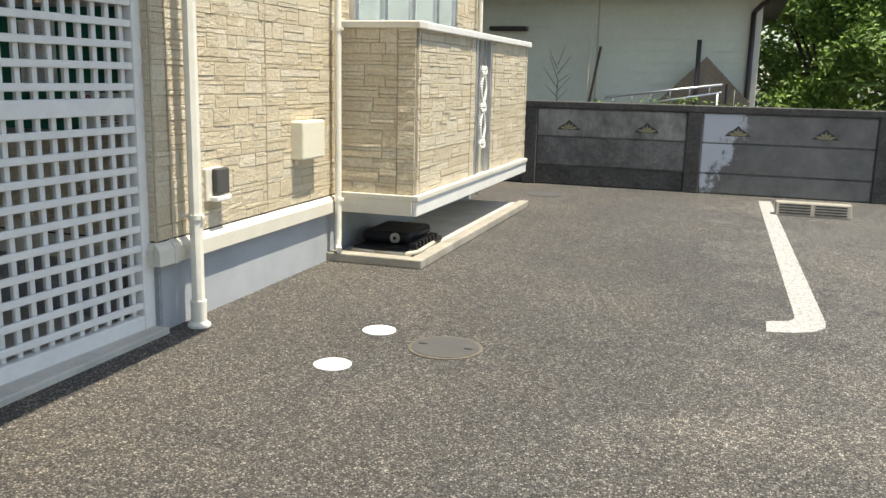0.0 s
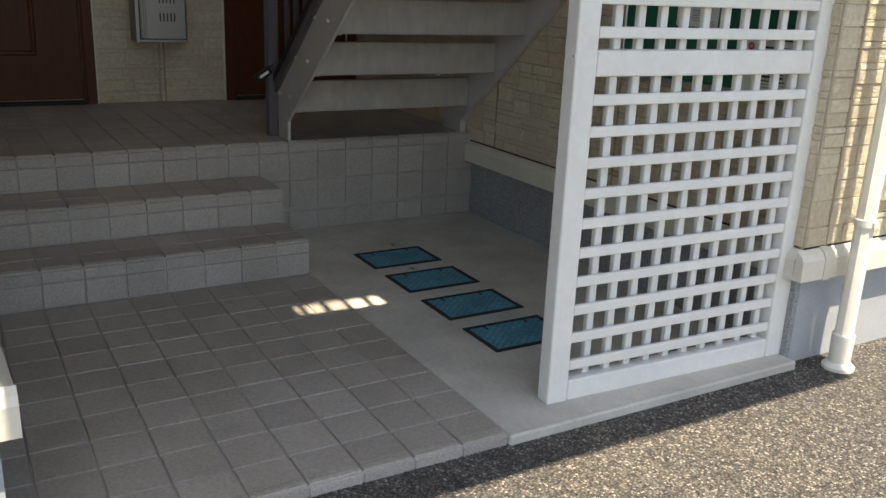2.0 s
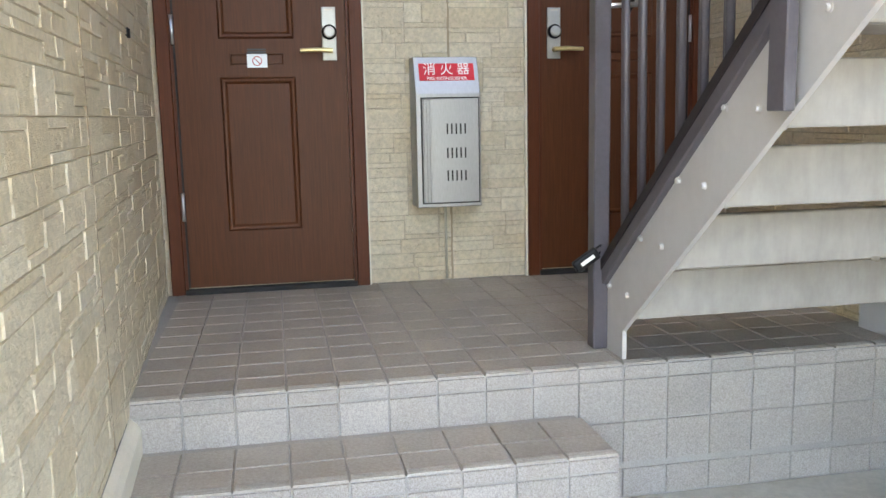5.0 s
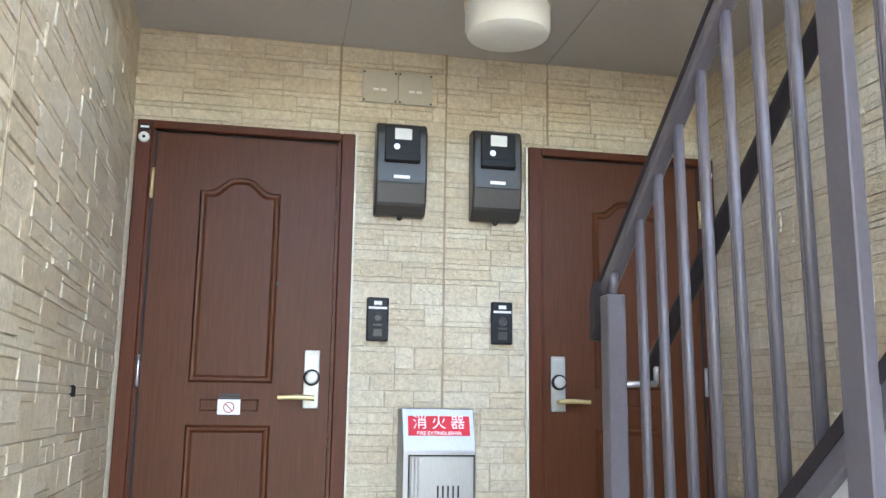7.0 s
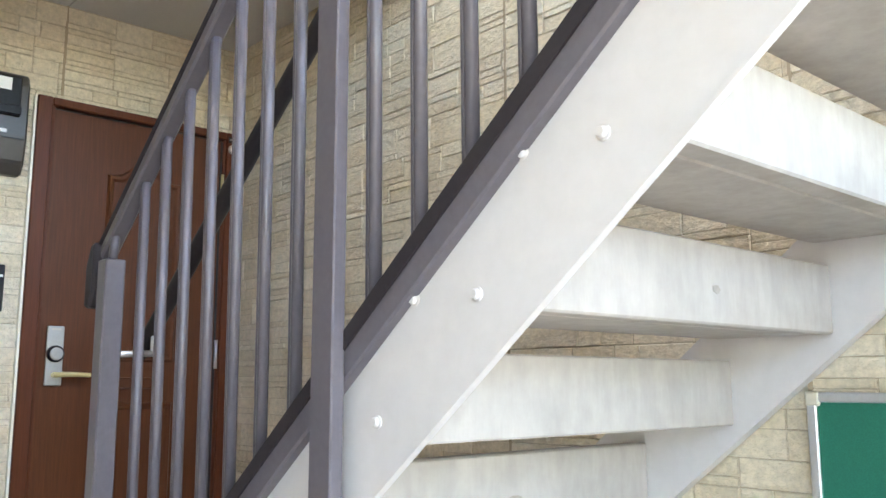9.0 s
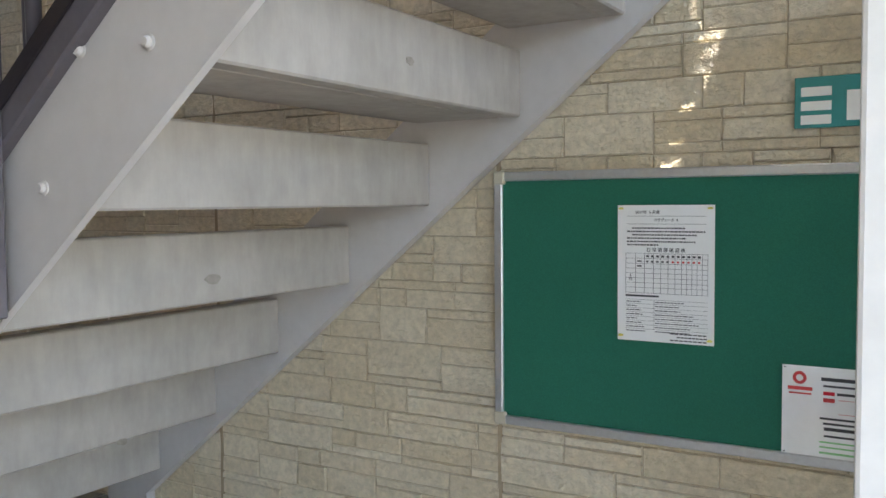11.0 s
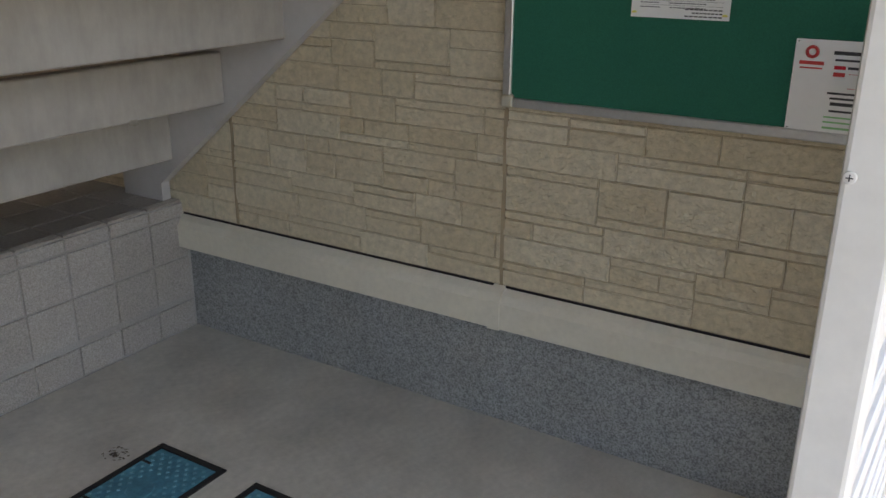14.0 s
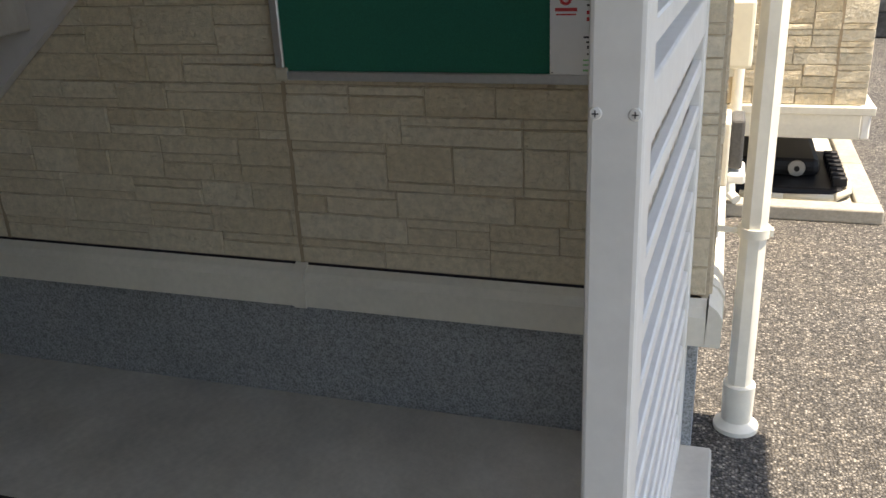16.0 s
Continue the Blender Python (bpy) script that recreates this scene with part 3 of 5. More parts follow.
# ---- outer court: boundary wall, kerb, balcony ----
bwall = solid("boundary_wall", B(-3.0, 9.0, 6.84, 6.90, 0.0, 0.92), M["old_wall"], "weathered precast concrete boundary wall with black stains", "wall")
part("coping", B(-3.0, 9.0, 6.79, 6.95, 0.905, 0.985, 0.008), M["old_dark"], bwall, "blackened concrete coping")
for x in (-1.75, 0.14, 2.03, 3.99, 5.95, 7.9):
    part("post", B(x, x + 0.17, 6.79, 6.90, 0.0, 0.905, 0.01), M["old_dark"], bwall)
for x in (-1.58, 0.31, 2.20, 4.16, 6.12):
    w = 1.72 if x < 2 else 1.79
    part("panel", B(x, x + w, 6.815, 6.845, 0.005, 0.225, 0.012), M["bloom" if x == 2.20 else "old_dark"], bwall, "stained panel with white lime bloom" if x == 2.20 else "")
    part("panel", B(x, x + w, 6.815, 6.845, 0.235, 0.565, 0.012), M["bloom" if x == 2.20 else "old_wall"], bwall, "stained panel with white lime bloom" if x == 2.20 else "")
    part("panel", B(x, x + w, 6.815, 6.845, 0.575, 0.90, 0.012), M["bloom" if x == 2.20 else "old_pale"], bwall, "stained panel with white lime bloom" if x == 2.20 else "")
    for ox in (0.38, 1.28):
        c = x + ox
        part("ornament_opening", prism([(c - 0.14, 0.655), (c + 0.14, 0.655), (c + 0.10, 0.70), (c + 0.04, 0.735), (c, 0.775), (c - 0.04, 0.735), (c - 0.10, 0.70)], "y", 6.8125, 6.8165), M["old_dark"], bwall, "dark fan-shaped ornament opening")
        for q, (a0, r0) in enumerate(((0.25, 0.115), (0.95, 0.085), (1.571, 0.09), (2.19, 0.085), (2.89, 0.115))):
            tip = (c + r0 * math.cos(a0), 0.665 + r0 * 0.85 * math.sin(a0))
            nx_, nz_ = -math.sin(a0) * 0.017, math.cos(a0) * 0.017
            mx, mz = (c + tip[0]) / 2, (0.665 + tip[1]) / 2
            part("petal", prism([(c, 0.662), (mx - nx_, mz - nz_), tip, (mx + nx_, mz + nz_)], "y", 6.806, 6.8122), M["petal"], bwall)
kerb = solid("kerb_slab", B(0.0, 0.60, 1.87, 4.85, 0.0, 0.035), M["concrete"], "concrete slab under the balcony", "pavement")
kb = B(0.0, 0.68, 1.77, 1.87, 0.0, 0.062, 0.008, 2)
part("kerb_stone", kb, M["kerb"], kerb)
for k in range(5):
    part("kerb_stone", B(0.585, 0.68, 1.872 + 0.6 * k, 2.469 + 0.6 * k, 0.0, 0.062, 0.008, 2), M["kerb"], kerb)

# parking line with rounded hook
pts = [(2.845, 6.42), (2.925, 1.52), (2.915, 1.44), (2.88, 1.39), (2.775, 1.35), (2.77, 1.14), (2.90, 1.17), (3.00, 1.23), (3.06, 1.32), (3.075, 1.44), (2.972, 6.42)]
solid("parking_line", prism(pts, "z", 0.001, 0.004), M["line_paint"], "worn white parking line with a hooked end", "road marking")
# iron covers in the asphalt
mh = thing("manhole_cover", (1.345, 0.27, 0), "round dark cast iron manhole cover", "manhole")
part("rim", lathe([(0.175, 0.0), (0.175, 0.004), (0.163, 0.005)], (1.345, 0.27, 0.0), 40), M["rust"], mh, "rusty iron rim")
part("lid", lathe([(0.158, 0.0), (0.158, 0.006), (0.152, 0.0075)], (1.345, 0.27, 0.001), 40), M["iron"], mh)
for dx in (-0.11, 0.11):
    part("key_slot", B(1.345 + dx - 0.02, 1.345 + dx + 0.02, 0.262, 0.278, 0.0086, 0.0095), M["black"], mh)
for x, y, s in ((0.965, -0.14, 0.083), (0.955, 0.408, 0.083)):
    dc = thing("small_manhole", (x, y, 0), "small round white plastic drain cap in the asphalt", "drain cap", "white drain caps")
    part("cap", lathe([(s, 0.0), (s, 0.004), (s - 0.006, 0.007), (0.02, 0.008)], (x, y, 0), 32), M["disc"], dc)
    part("dimple", B(x - 0.02, x + 0.02, y - 0.005, y + 0.005, 0.0082, 0.0095), M["grey_plate"], dc)
fc = thing("far_cover", (0.64, 5.86, 0), "round worn grey iron cover near the boundary wall", "manhole")
part("lid", lathe([(0.2, 0.0), (0.2, 0.004), (0.19, 0.006)], (0.64, 5.86, 0), 32), M["iron"], fc)
gr = thing("wheel_stop", (3.31, 5.55, 0), "grey concrete wheel stop with rows of slots", "wheel stop")
part("block", prism([(5.43, 0.0), (5.60, 0.0), (5.585, 0.13), (5.455, 0.13)], "x", 2.975, 3.65, 0.008), M["kerb"], gr)
for r in range(4):
    z = 0.022 + 0.026 * r
    for x in (3.01, 3.33):
        part("slot", B(x, x + 0.28, 5.4305 + 0.192 * z - 0.003, 5.4305 + 0.192 * z + 0.004, z, z + 0.012), M["old_dark"], gr)

# balcony
bal = thing("balcony", (0.3, 3.4, 0.32), "boxy cream siding balcony with white base and cap", "balcony")
part("floor_slab", B(0.012, 0.585, 1.91, 5.02, 0.335, 0.455), M["trim"], bal)
part("base_beam", B(0.565, 0.60, 1.89, 5.03, 0.325, 0.462, 0.006), M["white_alu"], bal)
part("base_beam", B(0.05, 0.564, 1.885, 1.91, 0.325, 0.462, 0.004), M["trim"], bal)
part("base_lip", B(0.6005, 0.612, 1.883, 5.03, 0.428, 0.462, 0.003), M["trim"], bal)
part("base_lip", B(0.05, 0.612, 1.872, 1.8825, 0.428, 0.462, 0.003), M["trim"], bal)
part("inner_lining", B(0.012, 0.50, 1.945, 1.985, 0.455, 1.53), M["trim"], bal)
part("cap", B(0.012, 0.61, 1.875, 2.0, 1.53, 1.578, 0.006), M["trim"], bal)
part("cap", B(0.49, 0.61, 2.002, 5.04, 1.53, 1.578, 0.006), M["white_alu"], bal)
for a, b in ((1.94, 3.26), (3.70, 5.02)):
    part("core", B(0.50, 0.566, a, b, 0.462, 1.53), M["siding_back"], bal)
part("core", B(0.03, 0.50, 1.905, 1.944, 0.462, 1.53), M["siding_back"], bal)
part("slot_frame", B(0.53, 0.585, 3.262, 3.30, 0.462, 1.53, 0.003), M["alu"], bal)
part("slot_frame", B(0.53, 0.585, 3.66, 3.70, 0.462, 1.53, 0.003), M["alu"], bal)
for y in (3.40, 3.56):
    part("bar", B(0.55, 0.57, y - 0.012, y + 0.012, 0.462, 1.53), M["alu"], bal)
part("slot_back", B(0.515, 0.525, 3.26, 3.70, 0.462, 1.53), M["grey_plate"], bal)
orn = bmesh.new()
for z0, z1 in ((0.70, 0.985), (1.005, 1.29)):
    for side in (-1, 1):
        prev = None
        for i in range(15):
            q = i / 14
            p = (0.578, 3.48 + side * (0.012 + 0.055 * math.sin(math.pi * (q if z0 > 1 else 1 - q)) ** 1.5), z0 + (z1 - z0) * q)
            if prev:
                rod(orn, prev, p, 0.011, 6)
            prev = p
for zc in (0.70, 0.995, 1.29):
    for side in (-1, 1):
        prev = None
        for i in range(11):
            t = i / 10 * math.pi * 1.7
            p = (0.58, 3.48 + side * (0.012 + 0.032 * (1 - math.cos(t)) * 0.8), zc + 0.03 * math.sin(t))
            if prev:
                rod(orn, prev, p, 0.011, 6)
            prev = p
part("scroll_ornament", orn, M["white"], bal, "white cast scroll ornament")
box_front = new("siding_front", to_mesh("siding_front", B(0, 0.001, 0, 0.001, 0.5, 0.501), M["siding_back"]))
box_front.parent = bal
box_front.matrix_basis = pose(0.566 + 0.004 - 0.3, -3.4, -0.32, 0, 0, 90)
box_side = new("siding_side", to_mesh("siding_side", B(0, 0.001, 0, 0.001, 0.5, 0.501), M["siding_back"]))
box_side.parent = bal
box_side.matrix_basis = pose(-0.3, 1.903 - 3.4, -0.32, 0, 0, 0)

# outdoor unit under the balcony
unit = thing("equipment_tray", (0.35, 2.1, 0.035), "black equipment tray with a motor under the balcony", "machine")
part("tray", B(0.10, 0.55, 1.95, 2.6, 0.04, 0.085, 0.02, 2), M["black"], unit)
part("housing", B(0.10, 0.46, 2.12, 2.6, 0.086, 0.165, 0.03, 2), M["black"], unit)
part("fan_disc", R((0.36, 2.108, 0.128), (0.36, 2.12, 0.128), 0.036, 24), M["steel"], unit, "grey metal disc")
part("hub", R((0.36, 2.10, 0.128), (0.36, 2.1075, 0.128), 0.012, 14), M["black"], unit)
part("hose", tube([(0.12, 1.92, 0.06), (0.3, 1.905, 0.058), (0.5, 1.915, 0.06), (0.57, 2.0, 0.065), (0.58, 2.3, 0.08)], 0.016), M["grey_plate"], unit, "grey drain hose")
for k in range(7):
    part("fin", B(0.50, 0.56, 2.0 + 0.07 * k, 2.03 + 0.07 * k, 0.085, 0.125, 0.004), M["black"], unit)

# window over the balcony
win = tagged(new("window_1", to_mesh("window_1", B(0.0, 0.02, 2.10, 4.35, 1.02, 1.06), M["alu"])), "aluminium sliding window above the balcony", "window", kind="structure")
for y0, y1 in ((2.10, 2.16), (2.62, 2.68), (3.20, 3.26), (3.78, 3.84), (4.29, 4.35)):
    part("window_frame", B(0.012, 0.06, y0, y1, 1.06, 3.0, 0.003), M["alu"], win)
for y0, y1 in ((2.16, 2.62), (2.68, 3.20), (3.26, 3.78), (3.84, 4.29)):
    p = part("pane", B(0.03, 0.036, y0, y1, 1.06, 3.0), M["glass"], win)
    p.visible_shadow = False
    part("curtain", B(0.012, 0.018, y0, y1, 1.06, 3.0), M["curtain"], win)


# ---- entrance doors ----
def frame_panel(bm, x, y0, y1, z0, z1, arch=0.0, w=0.03, d=0.012):
    """A raised moulding round a door panel, with an arched top where arch is set."""
    n = 16

    def outline(inset):
        top = []
        for i in range(n + 1):
            s = i / n
            y = y1 - inset + (y0 - y1 + 2 * inset) * s
            c = max(0.0, min(1.0, (0.5 - abs(s - 0.5)) * 3.2 - 0.35))
            top.append((y, z1 - inset + arch * (c * c * (3 - 2 * c))))
        return [(y0 + inset, z0 + inset), (y1 - inset, z0 + inset), *top]

    rings = []
    for inset, h in ((0, 0.0), (w * 0.3, d), (w * 0.65, d * 0.9), (w, 0.001)):
        rings.append([bm.verts.new((x + h, y, z)) for y, z in outline(inset)])
    for a, b in zip(rings, rings[1:]):
        for i in range(len(a)):
            bm.faces.new((a[i], a[(i + 1) % len(a)], b[(i + 1) % len(a)], b[i]))
    bmesh.ops.recalc_face_normals(bm, faces=list(bm.faces))
    return bm


def entrance_door(name, y0, y1, lock_left, label):
    """A flush wooden door with two moulded panels in a brown frame."""
    ob = solid(name, B(XD - 0.02, XD + 0.018, y0 + 0.075, y1 - 0.075, ZL + 0.03, 2.69, 0.002), M["wood"], label, "door")
    fx0, fx1 = XD - 0.03, XD + 0.042
    part("door_frame", B(fx0, fx1, y0, y0 + 0.06, ZL, 2.735, 0.004), M["frame_wood"], ob)
    part("door_frame", B(fx0, fx1, y1 - 0.06, y1, ZL, 2.735, 0.004), M["frame_wood"], ob)
    part("door_frame", B(fx0, fx1, y0 + 0.0605, y1 - 0.0605, 2.70, 2.735, 0.004), M["frame_wood"], ob)
    part("inner_frame", B(fx0, fx1 - 0.014, y0 + 0.0605, y0 + 0.073, ZL, 2.699), M["frame_wood"], ob)
    part("inner_frame", B(fx0, fx1 - 0.014, y1 - 0.073, y1 - 0.0605, ZL, 2.699), M["frame_wood"], ob)
    part("gasket", B(fx0, XD + 0.008, y0 + 0.0732, y1 - 0.0732, 2.69, 2.699), M["rubber"], ob)
    part("threshold", B(fx0, XD + 0.05, y0 + 0.0605, y1 - 0.0605, ZL, ZL + 0.022, 0.003), M["rubber"], ob, "black rubber threshold")
    c = (y0 + y1) / 2 + (0.02 if lock_left else -0.02)
    fx = XD + 0.018
    part("panel_moulding", frame_panel(bmesh.new(), fx, c - 0.168, c + 0.168, 0.775, 1.475), M["wood"], ob)
    part("panel_moulding", frame_panel(bmesh.new(), fx, c - 0.168, c + 0.168, 1.645, 2.45, 0.06), M["wood"], ob)
    slot = frame_panel(bmesh.new(), fx, c - 0.118, c + 0.118, 1.53, 1.58, 0.0, 0.008, 0.006)
    part("mail_slot", slot, M["wood"], ob)
    part("peephole", lathe([(0.009, 0.0), (0.009, 0.004), (0.004, 0.005)], (fx, c + 0.17 * (-1 if lock_left else 1), 2.06), 12, "x"), M["iron"], ob)
    s = 1 if lock_left else -1
    ly = (y0 + 0.135) if lock_left else (y1 - 0.15)
    plate = part("lock_plate", B(fx, fx + 0.014, ly - 0.033, ly + 0.033, 1.545, 1.785, 0.004, 2), M["lock"], ob, "satin metal lock plate")
    part("dial", lathe([(0.034, 0.0), (0.034, 0.012), (0.028, 0.02)], (fx + 0.014, ly, 1.672), 24, "x"), M["black"], plate, "black dial ring")
    part("dial_face", lathe([(0.026, 0.0), (0.025, 0.006), (0.02, 0.008)], (fx + 0.034, ly, 1.672), 24, "x"), M["lock"], plate)
    part("button", B(fx + 0.014, fx + 0.017, ly - 0.018, ly + 0.018, 1.768, 1.776), M["grey_plate"], plate)
    lever = rod(bmesh.new(), (fx + 0.012, ly, 1.588), (fx + 0.05, ly, 1.588), 0.011, 12)
    rod(lever, (fx + 0.05, ly - s * 0.012, 1.588), (fx + 0.048, ly + s * 0.06, 1.591), 0.0105, 12)
    rod(lever, (fx + 0.048, ly + s * 0.06, 1.591), (fx + 0.044, ly + s * 0.135, 1.588), 0.0105, 12, 0.009)
    part("lever", lever, M["brass"], ob, "pale brass lever handle")
    hy = (y1 - 0.073) if lock_left else (y0 + 0.073)
    for z in (0.83, 1.62, 2.40):
        part("hinge", R((XD + 0.03, hy, z), (XD + 0.03, hy, z + 0.13), 0.008, 8), M["brass" if z > 2 else "alu"], ob)
    part("gap_seal", B(XD + 0.012, XD + 0.0225, hy - 0.009, hy + 0.009, ZL + 0.03, 2.69), M["rubber"], ob)
    return ob


door_1 = entrance_door("door_1", -2.66, -1.745, False, "closed reddish-brown wooden door with an arched panel")
door_2 = entrance_door("door_2", -0.955, -0.042, True, "closed reddish-brown wooden door behind the stair rail")
for dr, yy in ((door_1, -2.63), (door_2, -0.075)):
    part("name_badge", B(XD + 0.042, XD + 0.046, yy - 0.022, yy + 0.022, 2.685, 2.715, 0.002), M["black"], dr)
    part("badge_bar", B(XD + 0.0462, XD + 0.0468, yy - 0.017, yy + 0.017, 2.696, 2.705), M["white"], dr)
    part("sensor", lathe([(0.022, 0.0), (0.022, 0.01), (0.016, 0.014)], (XD + 0.042, yy, 2.655), 20, "x"), M["white"], dr, "small white round sensor")
    part("sensor_eye", lathe([(0.007, 0.0), (0.006, 0.002)], (XD + 0.0565, yy, 2.655), 12, "x"), M["black"], dr)
# cream seals between the door frames and the siding
for y0, y1 in ((-1.7445, -1.736), (-0.9645, -0.9555), (-0.0415, -0.0365)):
    solid("trim_seal", B(XD - 0.002, XD + 0.03, y0, y1, ZL, 2.735), M["cream"], "thin cream seal strip beside a door frame", "trim")
# notice sticker on the mail slot
st = thing("notice_sticker", (XD + 0.028, -2.225, 1.515), "small white sticker with a red prohibition sign", "sticker")
part("sheet", B(XD + 0.0265, XD + 0.0275, -2.268, -2.178, 1.517, 1.578), M["paper"], st)
ring = bmesh.new()
for i in range(24):
    a, b = 2 * math.pi * i / 24, 2 * math.pi * (i + 1) / 24
    rod(ring, (XD + 0.0278, -2.223 + 0.02 * math.cos(a), 1.546 + 0.02 * math.sin(a)), (XD + 0.0278, -2.223 + 0.02 * math.cos(b), 1.546 + 0.02 * math.sin(b)), 0.0018, 4)
rod(ring, (XD + 0.0278, -2.237, 1.56), (XD + 0.0278, -2.209, 1.532), 0.0018, 4)
part("sign_ring", ring, M["ink_red"], st)
for z in (1.597, 1.586):
    part("text_bar", B(XD + 0.0265, XD + 0.0275, -2.265, -2.182, z - 0.0035, z + 0.0035), M["ink"], st)

# intercoms
for yy in (-1.625, -1.075):
    ic = thing("intercom", (XD + 0.01, yy, 1.83), "slim black door intercom with a white number strip", "intercom", "door intercoms")
    part("case", B(XD + 0.004, XD + 0.032, yy - 0.047, yy + 0.047, 1.832, 2.018, 0.006, 2), M["black"], ic)
    part("strip", B(XD + 0.0325, XD + 0.0335, yy - 0.04, yy + 0.04, 1.968, 1.978), M["white"], ic, "white name strip")
    part("number_bar", B(XD + 0.0325, XD + 0.0335, yy - 0.017, yy + 0.017, 1.986, 2.002), M["white"], ic)
    part("lens_ring", lathe([(0.019, 0.0), (0.017, 0.005), (0.012, 0.003)], (XD + 0.032, yy, 1.93), 20, "x"), M["smoke"], ic)
    part("speaker", B(XD + 0.0325, XD + 0.035, yy - 0.02, yy + 0.02, 1.895, 1.905, 0.001), M["smoke"], ic)
    part("button", B(XD + 0.0325, XD + 0.036, yy - 0.02, yy + 0.02, 1.85, 1.885, 0.002), M["smoke"], ic)

# electricity meters
for yy in (-1.545, -1.115):
    pm = thing("electricity_meter", (XD + 0.01, yy, 2.37), "grey-brown meter box with black display under clear cover", "meter", "electricity meters")
    part("case", prism([(XD + 0.004, 2.375), (XD + 0.05, 2.375), (XD + 0.085, 2.42), (XD + 0.10, 2.52), (XD + 0.10, 2.74), (XD + 0.08, 2.785), (XD + 0.004, 2.79)], "y", yy - 0.112, yy + 0.112, 0.008), M["smoke"], pm)
    part("display", B(XD + 0.095, XD + 0.108, yy - 0.078, yy + 0.078, 2.60, 2.765, 0.004), M["black"], pm)
    part("brow", B(XD + 0.102, XD + 0.125, yy - 0.078, yy + 0.078, 2.605, 2.64, 0.004), M["black"], pm)
    part("lcd", B(XD + 0.1085, XD + 0.1095, yy - 0.035, yy + 0.04, 2.705, 2.755), M["white"], pm, "pale lit display")
    part("dial", lathe([(0.014, 0.0), (0.013, 0.002)], (XD + 0.1085, yy - 0.025, 2.672), 16, "x"), M["alu"], pm)
    part("label_bar", B(XD + 0.101, XD + 0.1025, yy - 0.035, yy + 0.035, 2.532, 2.546), M["white"], pm)
    part("cover_line", B(XD + 0.0995, XD + 0.102, yy - 0.1, yy + 0.1, 2.512, 2.516), M["black"], pm)
    part("screw", lathe([(0.012, 0.0), (0.012, 0.012), (0.006, 0.016)], (XD + 0.05, yy, 2.366), 12, "x"), M["black"], pm)
# blank cover plates over the meters
cp = thing("cover_plates", (XD, -1.56, 2.9), "pair of beige cover plates screwed to the siding", "cover plate")
for y0, y1 in ((-1.72, -1.562), (-1.558, -1.40)):
    p = part("plate", B(XD - 0.002, XD + 0.016, y0, y1, 2.90, 3.05, 0.002), M["grey_plate"], cp)
    for y in (y0 + 0.008, y1 - 0.008):
        for z in (2.909, 3.041):
            part("screw", lathe([(0.005, 0.0), (0.004, 0.002)], (XD + 0.016, y, z), 8, "x"), M["iron"], p)
    part("text_bar", B(XD + 0.0165, XD + 0.0172, (y0 + y1) / 2 - 0.03, (y0 + y1) / 2 - 0.004, 2.955, 2.967), M["white"], p)
    part("text_bar", B(XD + 0.0165, XD + 0.0172, (y0 + y1) / 2 + 0.004, (y0 + y1) / 2 + 0.03, 2.955, 2.967), M["white"], p)

# extinguisher cabinet
ext = thing("extinguisher_cabinet", (XD, -1.375, 0.86), "stainless steel fire extinguisher cabinet with red label", "cabinet")
ey0, ey1, xf = -1.525, -1.222, -3.60
part("body", prism([(XD + 0.004, 0.862), (xf, 0.862), (xf, 1.385), (XD + 0.11, 1.552), (XD + 0.004, 1.552)], "y", ey0, ey1, 0.003), M["steel"], ext)
dr = part("cabinet_door", B(xf + 0.001, xf + 0.008, ey0 + 0.028, ey1 - 0.012, 0.885, 1.362, 0.0015), M["steel"], ext, "brushed steel door with slots")
part("door_gap", B(xf + 0.0002, xf + 0.0009, ey0 + 0.022, ey1 - 0.006, 0.879, 1.368), M["black"], ext)
for k in range(3):
    part("pull_strip", B(xf + 0.0085, xf + 0.014, ey0 + 0.032 + 0.014 * k, ey0 + 0.041 + 0.014 * k, 0.887, 1.36, 0.002), M["steel"], dr)
for z in (1.20, 1.09, 0.985):
    for k in range(5):
        part("slot", B(xf + 0.0082, xf + 0.0092, -1.385 + 0.021 * k, -1.378 + 0.021 * k, z, z + 0.048), M["black"], dr)
up = Vector((XD + 0.11 - xf, 0, 1.552 - 1.385)).normalized()
nrm = Vector((up.z, 0, -up.x))
slope_m = Matrix(((0, up.x, nrm.x, 0), (1, 0, 0, 0), (0, up.z, nrm.z, 0), (0, 0, 0, 1)))
mid = Vector((xf, -1.372, 1.385)) + up * 0.103


def on_slope(w, h, du, dv, t0, t1):
    bm = B(du - w / 2, du + w / 2, dv - h / 2, dv + h / 2, t0, t1)
    bmesh.ops.transform(bm, matrix=Matrix.Translation(mid) @ slope_m, verts=list(bm.verts))
    return bm


lb = part("label", on_slope(0.258, 0.083, 0, 0, 0.0008, 0.0018), M["red"], ext, "red label with white writing")
part("writing", lettering("消 火 器", 0.062, Matrix.Translation(mid + up * 0.011 + nrm * 0.0022) @ slope_m, 0.0), M["white"], lb)
part("writing", lettering("FIRE EXTINGUISHER", 0.021, Matrix.Translation(mid - up * 0.032 + nrm * 0.0022) @ slope_m), M["white"], lb)
part("conduit", R((XD + 0.014, -1.365, ZL + 0.004), (XD + 0.014, -1.365, 0.862), 0.006, 8), M["grey_plate"], ext)

